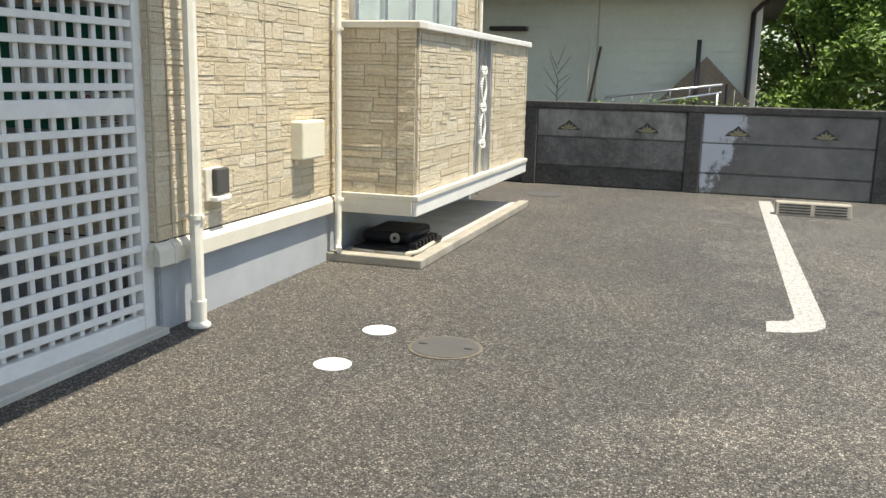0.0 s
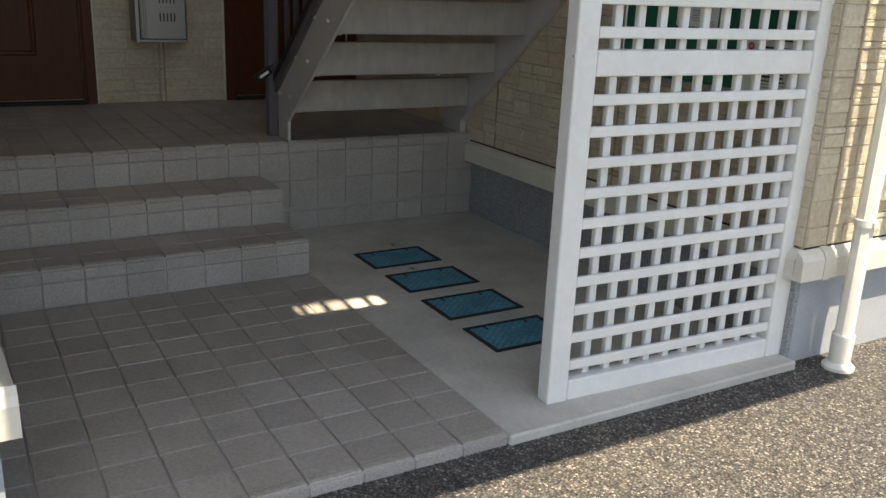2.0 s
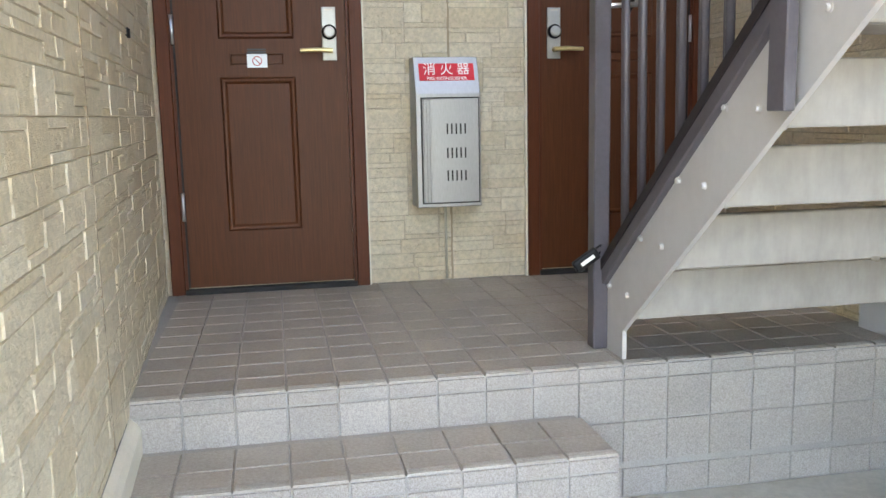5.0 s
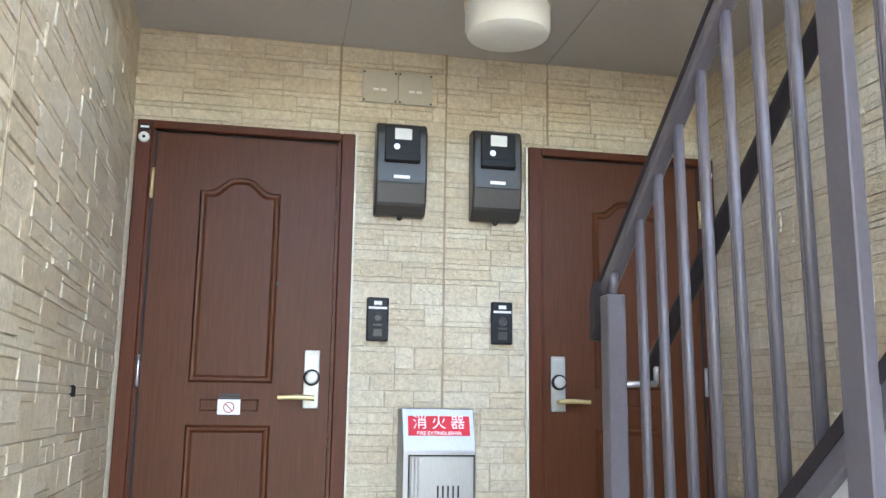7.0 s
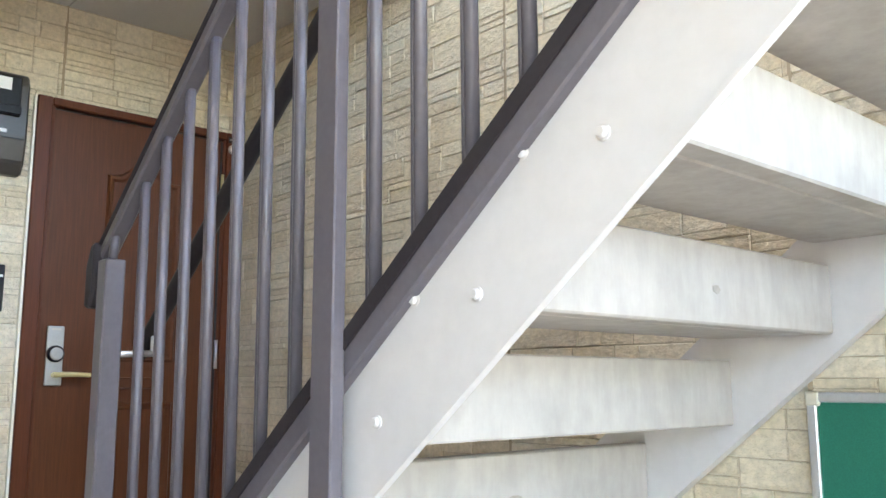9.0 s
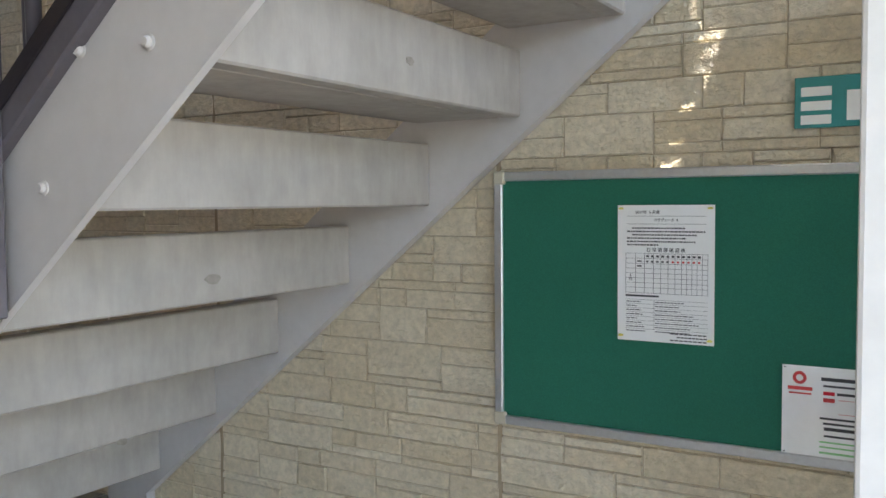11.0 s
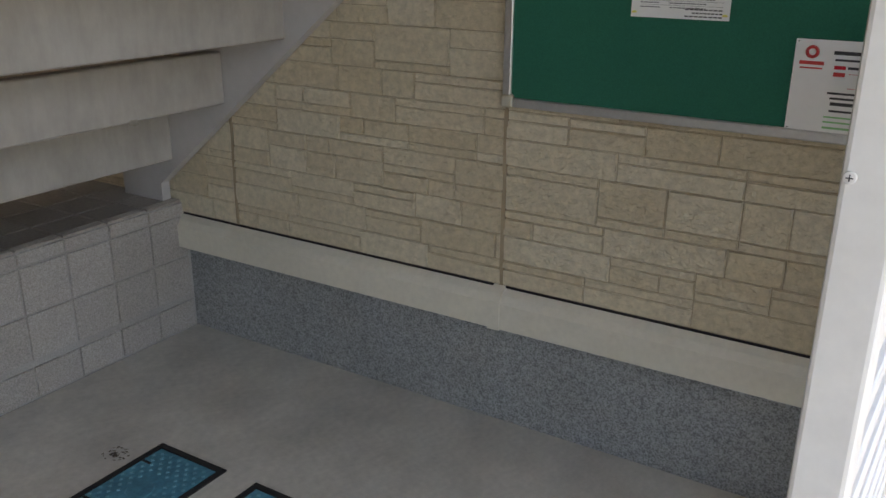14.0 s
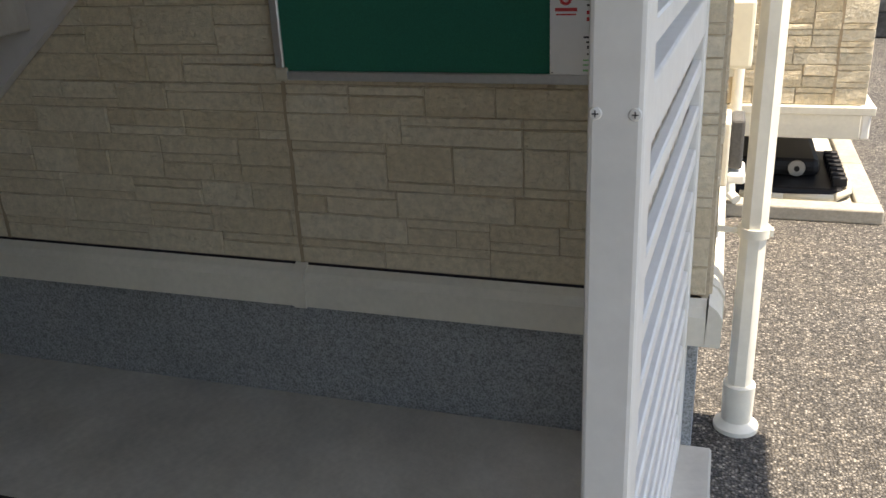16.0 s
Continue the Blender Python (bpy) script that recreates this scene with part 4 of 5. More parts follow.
# ceiling lamp
lc = (-3.07, -1.235)
lamp = thing("ceiling_lamp", (lc[0], lc[1], 3.16), "round white ceiling lamp, unlit", "lamp")
part("base", lathe([(0.166, 0.0), (0.168, -0.048), (0.165, -0.05), (0.165, -0.053), (0.168, -0.055), (0.168, -0.09), (0.158, -0.095)], (lc[0], lc[1], 3.16), 40), M["cream"], lamp, "cream plastic ring")
part("diffuser", lathe([(0.163, -0.095), (0.164, -0.18), (0.155, -0.202), (0.128, -0.214), (0.06, -0.218)], (lc[0], lc[1], 3.16), 40), M["opal"], lamp, "opal white drum")
# rubber stop on the side wall
single("wall_stop", lathe([(0.016, 0.0), (0.016, 0.03), (0.010, 0.036)], (-2.88, left_y(-2.88) + 0.0, 1.575), 14), M["black"], "small black rubber door stop on the siding", "door stop").rotation_euler = (0, 0, 0)

# ---- staircase ----
S0 = 0.785


def z_low(x):
    return 1.612 + S0 * (x + 0.936)


def z_cap(x):
    return 1.622 + S0 * (x + 1.33)


def z_hand(x):
    return 1.935 + 0.765 * (x + 2.46)


XE = -0.40
stair = thing("staircase", (-2.2, -0.55, ZL), "open steel staircase with grey stringers and concrete treads", "staircase")
YO = -1.08
part("outer_stringer", prism([(-2.43, ZL), (-2.254, ZL), (-2.254, z_low(-2.254)), (XE, z_low(XE)), (XE, z_cap(XE) - 0.05), (-2.43, z_cap(-2.43) - 0.05)], "y", YO, YO + 0.012), M["stringer"], stair, "light grey painted steel stringer")
fl = prism([(-2.254, ZL), (-2.244, ZL), (-2.244, z_low(-2.246) - 0.002), (XE, z_low(XE) - 0.006), (XE, z_low(XE) + 0.003), (-2.254, z_low(-2.254) + 0.003)], "y", YO - 0.0025, YO + 0.0125)
part("flange", fl, M["stringer"], stair)
part("stringer_cap", prism([(-2.47, z_cap(-2.47) - 0.085), (XE, z_cap(XE) - 0.085), (XE, z_cap(XE)), (-2.47, z_cap(-2.47))], "y", YO - 0.022, YO + 0.03, 0.004), M["rail"], stair, "dark brown-grey steel channel")
part("cap_cover", prism([(-2.47, z_cap(-2.47)), (XE, z_cap(XE)), (XE, z_cap(XE) - 0.034), (-2.47, z_cap(-2.47) - 0.034)], "y", YO - 0.027, YO - 0.0225), M["rail_dark"], stair)
part("wall_stringer", prism([(-2.42, ZL), (-2.235, ZL), (-2.235, 0.547), (-0.45, 0.547 + 0.81 * 1.785), (-0.45, 0.86 + 0.81 * 1.785), (-2.42, 0.86 + 0.81 * (-0.185))], "y", Y_R - 0.048, Y_R - 0.014), M["stringer"], stair, "light grey painted steel stringer at the wall")
for k in range(-5, 3):
    xk, zk = -0.917 + 0.2495 * k, 1.807 + 0.2035 * k
    tr = bmesh.new()
    box(tr, xk - 0.05, xk, YO + 0.013, Y_R - 0.049, zk - 0.152, zk, 0.004)
    box(tr, xk - 0.285, xk - 0.0505, YO + 0.013, Y_R - 0.049, zk - 0.152, zk - 0.095, 0.006)
    part("tread", tr, M["tread"], stair, "L-shaped precast concrete tread")
    part("angle_bracket", B(xk - 0.22, xk - 0.03, YO + 0.0125, YO + 0.05, zk - 0.158, zk - 0.1525), M["stringer"], stair)
for x, z in [(-2.212 + 0.243 * k, 0.707 + 0.195 * k) for k in range(8)]:
    for dx, dz in ((0, 0), (-0.146, 0.003)):
        if x + dx > -2.36:
            b = lathe([(0.0115, 0.0), (0.0115, 0.002), (0.0085, 0.003), (0.0085, 0.007), (0.0065, 0.010)], (0, 0, 0), 14)
            bmesh.ops.transform(b, matrix=Matrix.Translation((x + dx, YO, z + dz)) @ Matrix.Rotation(math.pi / 2, 4, "X"), verts=list(b.verts))
            part("bolt", b, M["stringer"], stair)
part("newel_post", B(-2.44, -2.38, YO - 0.05, YO + 0.005, ZL, 1.885, 0.004), M["rail"], stair)
part("newel_pin", R((-2.41, YO - 0.022, 1.885), (-2.41, YO - 0.016, 1.96), 0.012), M["rail"], stair)
for x in (-1.338,):
    part("post", B(x - 0.034, x + 0.033, YO - 0.05, YO - 0.0225, z_cap(x) - 0.33, z_hand(x) - 0.02, 0.003), M["rail"], stair)
    part("post", B(x - 0.037, x - 0.031, YO - 0.0222, YO + 0.02, z_cap(x) + 0.03, z_hand(x) - 0.02), M["rail"], stair)
part("handrail", prism([(-2.48, z_hand(-2.48) - 0.03), (XE, z_hand(XE) - 0.03), (XE, z_hand(XE) + 0.012), (-2.48, z_hand(-2.48) + 0.012)], "y", YO - 0.032, YO + 0.013, 0.006), M["rail"], stair, "dark handrail")
part("handrail_cover", prism([(-2.485, z_hand(-2.485) + 0.012), (XE, z_hand(XE) + 0.012), (XE, z_hand(XE) + 0.026), (-2.485, z_hand(-2.485) + 0.026)], "y", YO - 0.037, YO + 0.018, 0.005), M["rail_dark"], stair)
part("rail_end", prism([(-2.535, 1.76), (-2.495, 1.76), (-2.475, 1.80), (-2.475, 1.94), (-2.50, 1.94), (-2.535, 1.88)], "y", YO - 0.05, YO - 0.005, 0.008), M["rail_dark"], stair)
k = 0
x = -2.245
while x < XE - 0.05:
    if abs(x + 1.36) > 0.05:
        bl = R((x, YO + 0.004, z_cap(x) - 0.01), (x, YO - 0.006, z_hand(x) - 0.025), 0.0125, 8)
        rod(bl, (x - 0.011, YO - 0.002, z_cap(x) - 0.01), (x - 0.011, YO - 0.012, z_hand(x) - 0.025), 0.005, 6)
        part("baluster", bl, M["rail"], stair)
    x += 0.1235
for x in [-2.2 + 0.5 * q for q in range(5)]:
    part("rail_screw", lathe([(0.006, 0.0), (0.004, 0.003)], (x, YO - 0.019, z_cap(x) - 0.02), 8), M["alu"], stair)
part("inner_handrail", tube([(-2.49, YO + 0.10, 1.635), (-0.45, YO + 0.10, 1.635 + 0.77 * 2.04)], 0.022, 12), M["rail_dark"], stair, "round dark inner handrail")
for x in (-2.40, -1.39):
    z = 1.635 + 0.77 * (x + 2.49)
    br = rod(bmesh.new(), (x, YO + 0.10, z - 0.015), (x, YO + 0.10, z - 0.07), 0.008, 8)
    rod(br, (x, YO + 0.10, z - 0.07), (x, YO - 0.02, z - 0.075), 0.009, 8)
    part("rail_bracket", br, M["alu"], stair, "satin metal rail bracket")
for x, y, z, w in ((-1.416, -0.571, 1.30, 0.022), (-1.914, -0.42, 0.84, 0.016), (-0.917, -0.55, 1.72, 0.014)):
    st_ = prism([(y + w * rr * math.cos(a), z + 0.55 * w * rr * math.sin(a)) for a, rr in [(i * 0.524, random.uniform(0.7, 1.2)) for i in range(12)]], "x", x + 0.0002, x + 0.0009)
    part("stain", st_, M["kerb"], stair, "small rusty stain on a tread")
# key box that hangs at the foot of the rail
kb_ = thing("key_lockbox", (-2.37, YO - 0.075, 0.80), "black combination key box hanging on the stair rail", "lock")
km = Matrix.Translation((-2.37, YO - 0.075, 0.805)) @ Matrix.Rotation(radians(33), 4, "X") @ Matrix.Rotation(radians(90), 4, "Z") @ Matrix.Scale(0.66, 4)
for nm, bm_, mt in (("case", B(-0.085, 0.06, -0.022, 0.022, -0.032, 0.032, 0.012, 2), "black"), ("dial_window", B(-0.05, 0.03, -0.0235, -0.0222, -0.010, 0.010), "white"),
                    ("shackle", tube([(0.055, 0, 0.018), (0.085, 0.005, 0.018), (0.10, 0.02, 0.01), (0.10, 0.035, 0.0), (0.085, 0.03, -0.015), (0.055, 0, -0.018)], 0.006), "black")):
    bmesh.ops.transform(bm_, matrix=km, verts=list(bm_.verts))
    part(nm, bm_, M[mt], kb_)

# ---- lattice gate ----
gate = thing("lattice_gate", (-0.053, -0.008, 0.028), "white aluminium lattice gate, half open beside the entrance", "gate")
gate.rotation_euler = (0, 0, math.atan2(-1.027, -0.040))
GW, GH, TH = 1.028, 1.90, 0.029


def gpart(name, u0, u1, v0, v1, z0, z1, bevel=0.002, seg=1):
    return part(name, B(u0, u1, v0, v1, z0, z1, bevel, seg), M["white_alu"], gate, local=True)


gpart("stile", GW - 0.075, GW, -TH, TH, 0, GH, 0.006, 2)
gpart("stile", 0, 0.085, -TH, TH, 0, GH, 0.006, 2)
for z0, z1 in ((0, 0.07), (1.008, 1.082), (GH - 0.09, GH)):
    gpart("rail", 0.0855, GW - 0.0755, -TH + 0.002, TH - 0.002, z0, z1, 0.005, 2)
for z0, z1, off in ((0.07, 1.008, 0.048), (1.082, GH - 0.09, 0.048)):
    z = z0 + off
    while z < z1 - 0.01:
        gpart("slat", 0.0855, GW - 0.0755, 0.006, 0.024, z - 0.0158, z + 0.0158, 0.003)
        z += 0.0915
    u = 0.0855 + 0.03
    while u < GW - 0.078:
        gpart("upright", u - 0.0135, u + 0.0135, -0.026, -0.005, z0 - 0.002, z1 + 0.002, 0.003)
        u += 0.083
for v in (-0.02, 0.02):
    s = lathe([(0.007, 0.0), (0.006, 0.002), (0.003, 0.0025)], (0, 0, 0), 12, "x")
    bmesh.ops.translate(s, vec=(GW, v, 1.065), verts=list(s.verts))
    sc = part("screw", s, M["white_alu"], gate, local=True)
    part("screw_slot", B(GW + 0.0024, GW + 0.003, v - 0.0035, v + 0.0035, 1.0644, 1.0656), M["ink"], sc, local=True)
    part("screw_slot", B(GW + 0.0024, GW + 0.0031, v - 0.0006, v + 0.0006, 1.0615, 1.0685), M["ink"], sc, local=True)
for z in (0.25, 1.6):
    part("hinge", R((-0.012, 0.0, z), (-0.012, 0.0, z + 0.1), 0.012), M["alu"], gate, local=True)

# ---- notice board ----
board = thing("notice_board", (-0.55, Y_R, 0.92), "green felt notice board in an aluminium frame", "notice board")
YB = Y_R - 0.012
bx0, bx1, bz0, bz1 = -1.0, -0.10, 0.925, 1.53
part("panel", B(bx0 + 0.01, bx1 - 0.01, YB - 0.010, YB, bz0 + 0.01, bz1 - 0.01), M["felt"], board)
for a in ((bx0 + 0.015, bx1 - 0.015, bz0, bz0 + 0.022), (bx0 + 0.015, bx1 - 0.015, bz1 - 0.022, bz1), (bx0, bx0 + 0.022, bz0 + 0.02, bz1 - 0.02), (bx1 - 0.022, bx1, bz0 + 0.02, bz1 - 0.02)):
    part("frame_bar", B(a[0], a[1], YB - 0.018, YB + 0.001, a[2], a[3], 0.003), M["alu"], board)
for x in (bx0, bx1 - 0.028):
    for z in (bz0, bz1 - 0.028):
        part("corner_piece", B(x - 0.002, x + 0.03, YB - 0.0205, YB + 0.001, z - 0.002, z + 0.03, 0.005, 2), M["grey_plate"], board, "grey plastic frame corner")
sheet = thing("notice_sheet", (-0.587, YB - 0.012, 1.152), "white printed cleaning notice pinned to the board", "paper")
YS = YB - 0.0135
part("sheet", B(-0.6925, -0.4815, YS, YS + 0.001, 1.152, 1.45), M["paper"], sheet)


def on_board(parent, x0, x1, z0, z1, mat="ink", name="text_bar", off=0.0006):
    return part(name, B(x0, x1, YS - off, YS - 0.0001, z0, z1), M[mat], parent)


def word(parent, body, x, z, h, mat="ink"):
    return part("writing", lettering(body, h, Matrix.Translation((x, YS - 0.0006, z)) @ FACE_Y), M[mat], parent)


word(sheet, "2019年  5 月度", -0.625, 1.434, 0.0085)
word(sheet, "カサヴェール  II", -0.585, 1.4172, 0.0075)
for z0, z1, x0, x1 in ((1.4255, 1.4262, -0.672, -0.50), (1.4085, 1.4092, -0.672, -0.50)):
    on_board(sheet, x0, x1, z0, z1)
rl = random.Random(4)
for k, w in enumerate((0.115, 0.17, 0.14, 0.13, 0.15, 0.07)):
    x = -0.671 + (0.012 if k in (0, 2) else 0)
    x_end = x + w
    while x < x_end:
        q = rl.uniform(0.0028, 0.0075)
        on_board(sheet, x, min(x + q, x_end), 1.3982 - 0.0073 * k, 1.4014 - 0.0073 * k)
        x += q + 0.0017
word(sheet, "日 常 清 掃 確 認 表", -0.585, 1.352, 0.0098)
for z in (1.3445, 1.3335, 1.322, 1.3115, 1.301, 1.2905, 1.28, 1.2695, 1.2575):
    on_board(sheet, -0.674, -0.4955, z, z + 0.0006)
for x in (-0.674, -0.652, -0.632, -0.612, -0.596, -0.58, -0.565, -0.551, -0.540, -0.529, -0.518, -0.507, -0.4955):
    on_board(sheet, x, x + 0.0006, 1.2575, 1.345)
for k in range(2):
    on_board(sheet, -0.648, -0.638, 1.326 - 0.0105 * k, 1.329 - 0.0105 * k)
for k in range(11):
    on_board(sheet, -0.628 + 0.0112 * k, -0.623 + 0.0112 * k, 1.325, 1.329, "ink_red" if k > 4 else "ink")
    on_board(sheet, -0.628 + 0.0112 * k, -0.622 + 0.0112 * k, 1.3365, 1.341)
word(sheet, "5\n月", -0.663, 1.292, 0.008)
on_board(sheet, -0.674, -0.60, 1.2495, 1.2535)
for k in range(8):
    z = 1.243 - 0.0092 * k
    on_board(sheet, -0.674, -0.4955, z, z + 0.0005)
    for x, w in ((-0.672, rl.uniform(0.02, 0.045)), (-0.608, rl.uniform(0.05, 0.10))):
        x_end = x + w
        while x < x_end:
            q = rl.uniform(0.004, 0.011)
            on_board(sheet, x, min(x + q, x_end), z - 0.0054, z - 0.0034)
            x += q + 0.0018
on_board(sheet, -0.6105, -0.61, 1.178, 1.2435)
for z, x0 in ((1.172, -0.575), (1.165, -0.56), (1.158, -0.575)):
    for k in range(8):
        q = (-0.495 - x0) / 8
        on_board(sheet, x0 + q * k, x0 + q * (k + 0.8), z - 0.0013, z + 0.0013)
for x in (-0.684, -0.490):
    for z in (1.441, 1.161):
        part("pin", lathe([(0.006, 0.0), (0.005, 0.003), (0.003, 0.004)], (x, YS - 0.004, z), 10), M["tape"], sheet, "yellow tack")
card = thing("manager_card", (-0.26, YB - 0.012, 0.945), "white information card with a red ring mark", "sign")
part("plate", B(-0.345, -0.135, YS - 0.001, YS + 0.001, 0.945, 1.127), M["paper"], card)
ring = bmesh.new()
for i in range(20):
    a, b = 2 * math.pi * i / 20, 2 * math.pi * (i + 1) / 20
    rod(ring, (-0.312 + 0.010 * math.cos(a), YS - 0.0015, 1.103 + 0.010 * math.sin(a)), (-0.312 + 0.010 * math.cos(b), YS - 0.0015, 1.103 + 0.010 * math.sin(b)), 0.0035, 6)
part("ring_mark", ring, M["ink_red"], card)
for x0, x1, z0, z1, mt in ((-0.334, -0.288, 1.078, 1.085, "ink_red"), (-0.332, -0.29, 1.070, 1.073, "ink_red"), (-0.272, -0.14, 1.1, 1.107, "ink"), (-0.268, -0.15, 1.088, 1.092, "ink"),
                           (-0.268, -0.247, 1.072, 1.079, "red"), (-0.243, -0.16, 1.073, 1.078, "ink"), (-0.268, -0.247, 1.058, 1.066, "ink_red"), (-0.274, -0.15, 1.023, 1.027, "ink"),
                           (-0.268, -0.16, 1.013, 1.017, "ink"), (-0.266, -0.16, 1.001, 1.0075, "ink"), (-0.266, -0.15, 0.988, 0.992, "ink"), (-0.274, -0.15, 0.976, 0.979, "ink_green"),
                           (-0.274, -0.15, 0.966, 0.969, "ink_green"), (-0.274, -0.15, 0.954, 0.958, "ink_green")):
    on_board(card, x0, x1, z0, z1, mt, off=0.0018)
for x, z in ((-0.24, 1.064), (-0.24, 1.036), (-0.17, 1.036)):
    on_board(card, x, x + 0.045, z - 0.0004, z + 0.0004, "ink_red", off=0.0018)
for x in (-0.340, -0.14):
    for z in (0.950, 1.122):
        part("rivet", lathe([(0.0022, 0.0), (0.0018, 0.001)], (x, YS - 0.0022, z), 8), M["iron"], card)
plate = thing("district_plate", (-0.23, Y_R, 1.6), "teal enamel plate with white writing on the siding", "sign")
part("plate", B(-0.33, -0.12, Y_R - 0.018, Y_R - 0.012, 1.60, 1.70, 0.001), M["teal"], plate)
for x0, x1, z0, z1 in ((-0.318, -0.262, 1.607, 1.625), (-0.318, -0.262, 1.634, 1.652), (-0.318, -0.262, 1.662, 1.68), (-0.235, -0.135, 1.612, 1.67)):
    part("text_bar", B(x0, x1, Y_R - 0.0192, Y_R - 0.0182, z0, z1), M["white"], plate)

# ---- blue access hatches in the concrete ----
for k, x0 in enumerate((-1.70, -1.365, -1.03, -0.70)):
    h = thing("access_hatch", (x0 + 0.12, -0.79, 0.03), "blue resin access hatch in a black frame in the concrete", "hatch", "blue floor hatches")
    fr = bmesh.new()
    box(fr, x0, x0 + 0.235, -0.962, -0.945, 0.0295, 0.0345), box(fr, x0, x0 + 0.235, -0.633, -0.616, 0.0295, 0.0345)
    box(fr, x0, x0 + 0.016, -0.945, -0.633, 0.0295, 0.0345), box(fr, x0 + 0.219, x0 + 0.235, -0.945, -0.633, 0.0295, 0.0345)
    part("frame", fr, M["rubber"], h)
    lid = part("lid", B(x0 + 0.018, x0 + 0.217, -0.943, -0.635, 0.0295, 0.0335, 0.001), M["blue"], h)
    rb = bmesh.new()
    for i in range(13):
        for j in range(18):
            if (i + j) % 2 == 0 and not (4 <= i <= 8 and 6 <= j <= 12):
                cx, cy = x0 + 0.027 + i * 0.015, -0.932 + j * 0.0165
                vs = [rb.verts.new((cx + dx, cy + dy, z)) for z, q in ((0.0335, 1), (0.0352, 0.6)) for dx, dy in ((0.006 * q, 0), (0, 0.007 * q), (-0.006 * q, 0), (0, -0.007 * q))]
                rb.faces.new(vs[4:])
                for a in range(4):
                    rb.faces.new((vs[a], vs[(a + 1) % 4], vs[4 + (a + 1) % 4], vs[4 + a]))
    part("tread_pattern", rb, M["blue_worn"], lid)
    part("boss", lathe([(0.035, 0.0), (0.033, 0.0018)], (x0 + 0.117, -0.79, 0.0335), 20), M["blue"], lid)
    for dy in (-0.09, 0.09):
        part("lift_slot", B(x0 + 0.02, x0 + 0.05, -0.79 + dy - 0.004, -0.79 + dy + 0.004, 0.0345, 0.0356), M["rubber"], lid)
for x, y, s in ((-1.76, -0.72, 0.026), (-1.40, -0.80, 0.018)):
    lf = bmesh.new()
    for i in range(34):
        a, r = rl.uniform(0, 6.28), rl.uniform(0, s * 1.4)
        p = Vector((x + r * math.cos(a), y + r * math.sin(a), 0.031))
        w = rl.uniform(0.004, 0.009)
        q = rl.uniform(0, 6.28)
        d1, d2 = Vector((math.cos(q), math.sin(q), 0.3)) * w, Vector((-math.sin(q), math.cos(q), 0.2)) * w * 0.5
        lf.faces.new([lf.verts.new(p + v + Vector((0, 0, 0.003))) for v in (d1, d2, -d1 * 0.6, -d2)])
    tagged(new("dead_leaves", to_mesh("dead_leaves", lf, M["bark"])), "small clump of dry brown leaves on concrete", "leaves", kind="stuff")

# ---- fittings on the facade ----
def downpipe(name, x, y, top, joint, label, r=0.032, foot=True):
    ob = thing(name, (x, y, 0), label, "downpipe")
    shaft = lathe([(r, 0.10 if foot else 0.14), (r, top)], (x, y, 0), 8 if foot else 16)
    if foot:
        bmesh.ops.rotate(shaft, cent=(x, y, 0), matrix=Matrix.Rotation(radians(22.5), 3, "Z"), verts=list(shaft.verts))
        for f in shaft.faces:
            f.smooth = False
    part("pipe", shaft, M["pipe"], ob)
    if foot:
        part("sleeve", lathe([(r + 0.006, 0.015), (r + 0.008, 0.13), (r + 0.001, 0.135)], (x, y, 0), 16), M["pipe"], ob)
        part("collar", lathe([(0.056, 0.0), (0.056, 0.012), (0.043, 0.022), (r + 0.006, 0.028)], (x, y, 0), 28), M["pipe"], ob)
    else:
        part("outlet", tube([(x, y, 0.16), (x + 0.004, y - 0.01, 0.10), (x + 0.03, y - 0.05, 0.085)], r * 0.95, 12), M["pipe"], ob)
    for z in joint:
        br = lathe([(r + 0.005, z - 0.012), (r + 0.006, z + 0.012)], (x, y, 0), 16)
        box(br, 0.01, x - r + 0.002, y - 0.006, y + 0.006, z - 0.006, z + 0.006)
        box(br, x + r, x + r + 0.012, y - 0.012, y + 0.012, z - 0.008, z + 0.008)
        part("clamp", br, M["pipe"], ob)
    return ob


downpipe("downpipe", 0.107, 0.14, 5.6, (0.545, 1.6, 2.6), "cream plastic downpipe with a flared foot on asphalt")
downpipe("downpipe", 0.075, 1.80, 5.6, (0.42, 1.52), "thin cream downpipe beside the balcony", 0.022, False)
downpipe("downpipe", 0.075, 5.06, 5.6, (2.0,), "thin cream downpipe at the end of the facade", 0.022, False)
downpipe("downpipe", 0.107, -2.68, 5.6, (0.9, 1.6), "cream plastic downpipe beside the entrance")
mt = thing("outlet_box", (0.02, 0.42, 0.59), "white weatherproof outlet box with a grey lid", "outlet")
part("back", B(0.01, 0.04, 0.34, 0.50, 0.585, 0.755, 0.006, 2), M["trim"], mt)
part("lid", B(0.0405, 0.075, 0.385, 0.498, 0.62, 0.752, 0.008, 2), M["iron"], mt, "grey flap lid")
part("visor", B(0.0405, 0.085, 0.37, 0.50, 0.585, 0.612, 0.006, 2), M["white"], mt)
vb = thing("vent_cover", (0.02, 1.38, 0.72), "cream plastic pipe cover box on the siding", "cover")
part("cover", B(0.01, 0.105, 1.26, 1.55, 0.722, 0.955, 0.012, 2), M["cream"], vb)
part("spout", B(0.03, 0.05, 1.29, 1.30, 0.69, 0.722), M["cream"], vb)
nt_ = thing("paper_notice", (0.01, -2.62, 0.1), "white notice with rows of print on the foundation", "notice")
part("sheet", B(0.001, 0.003, -2.80, -2.555, 0.10, 0.325), M["paper"], nt_)
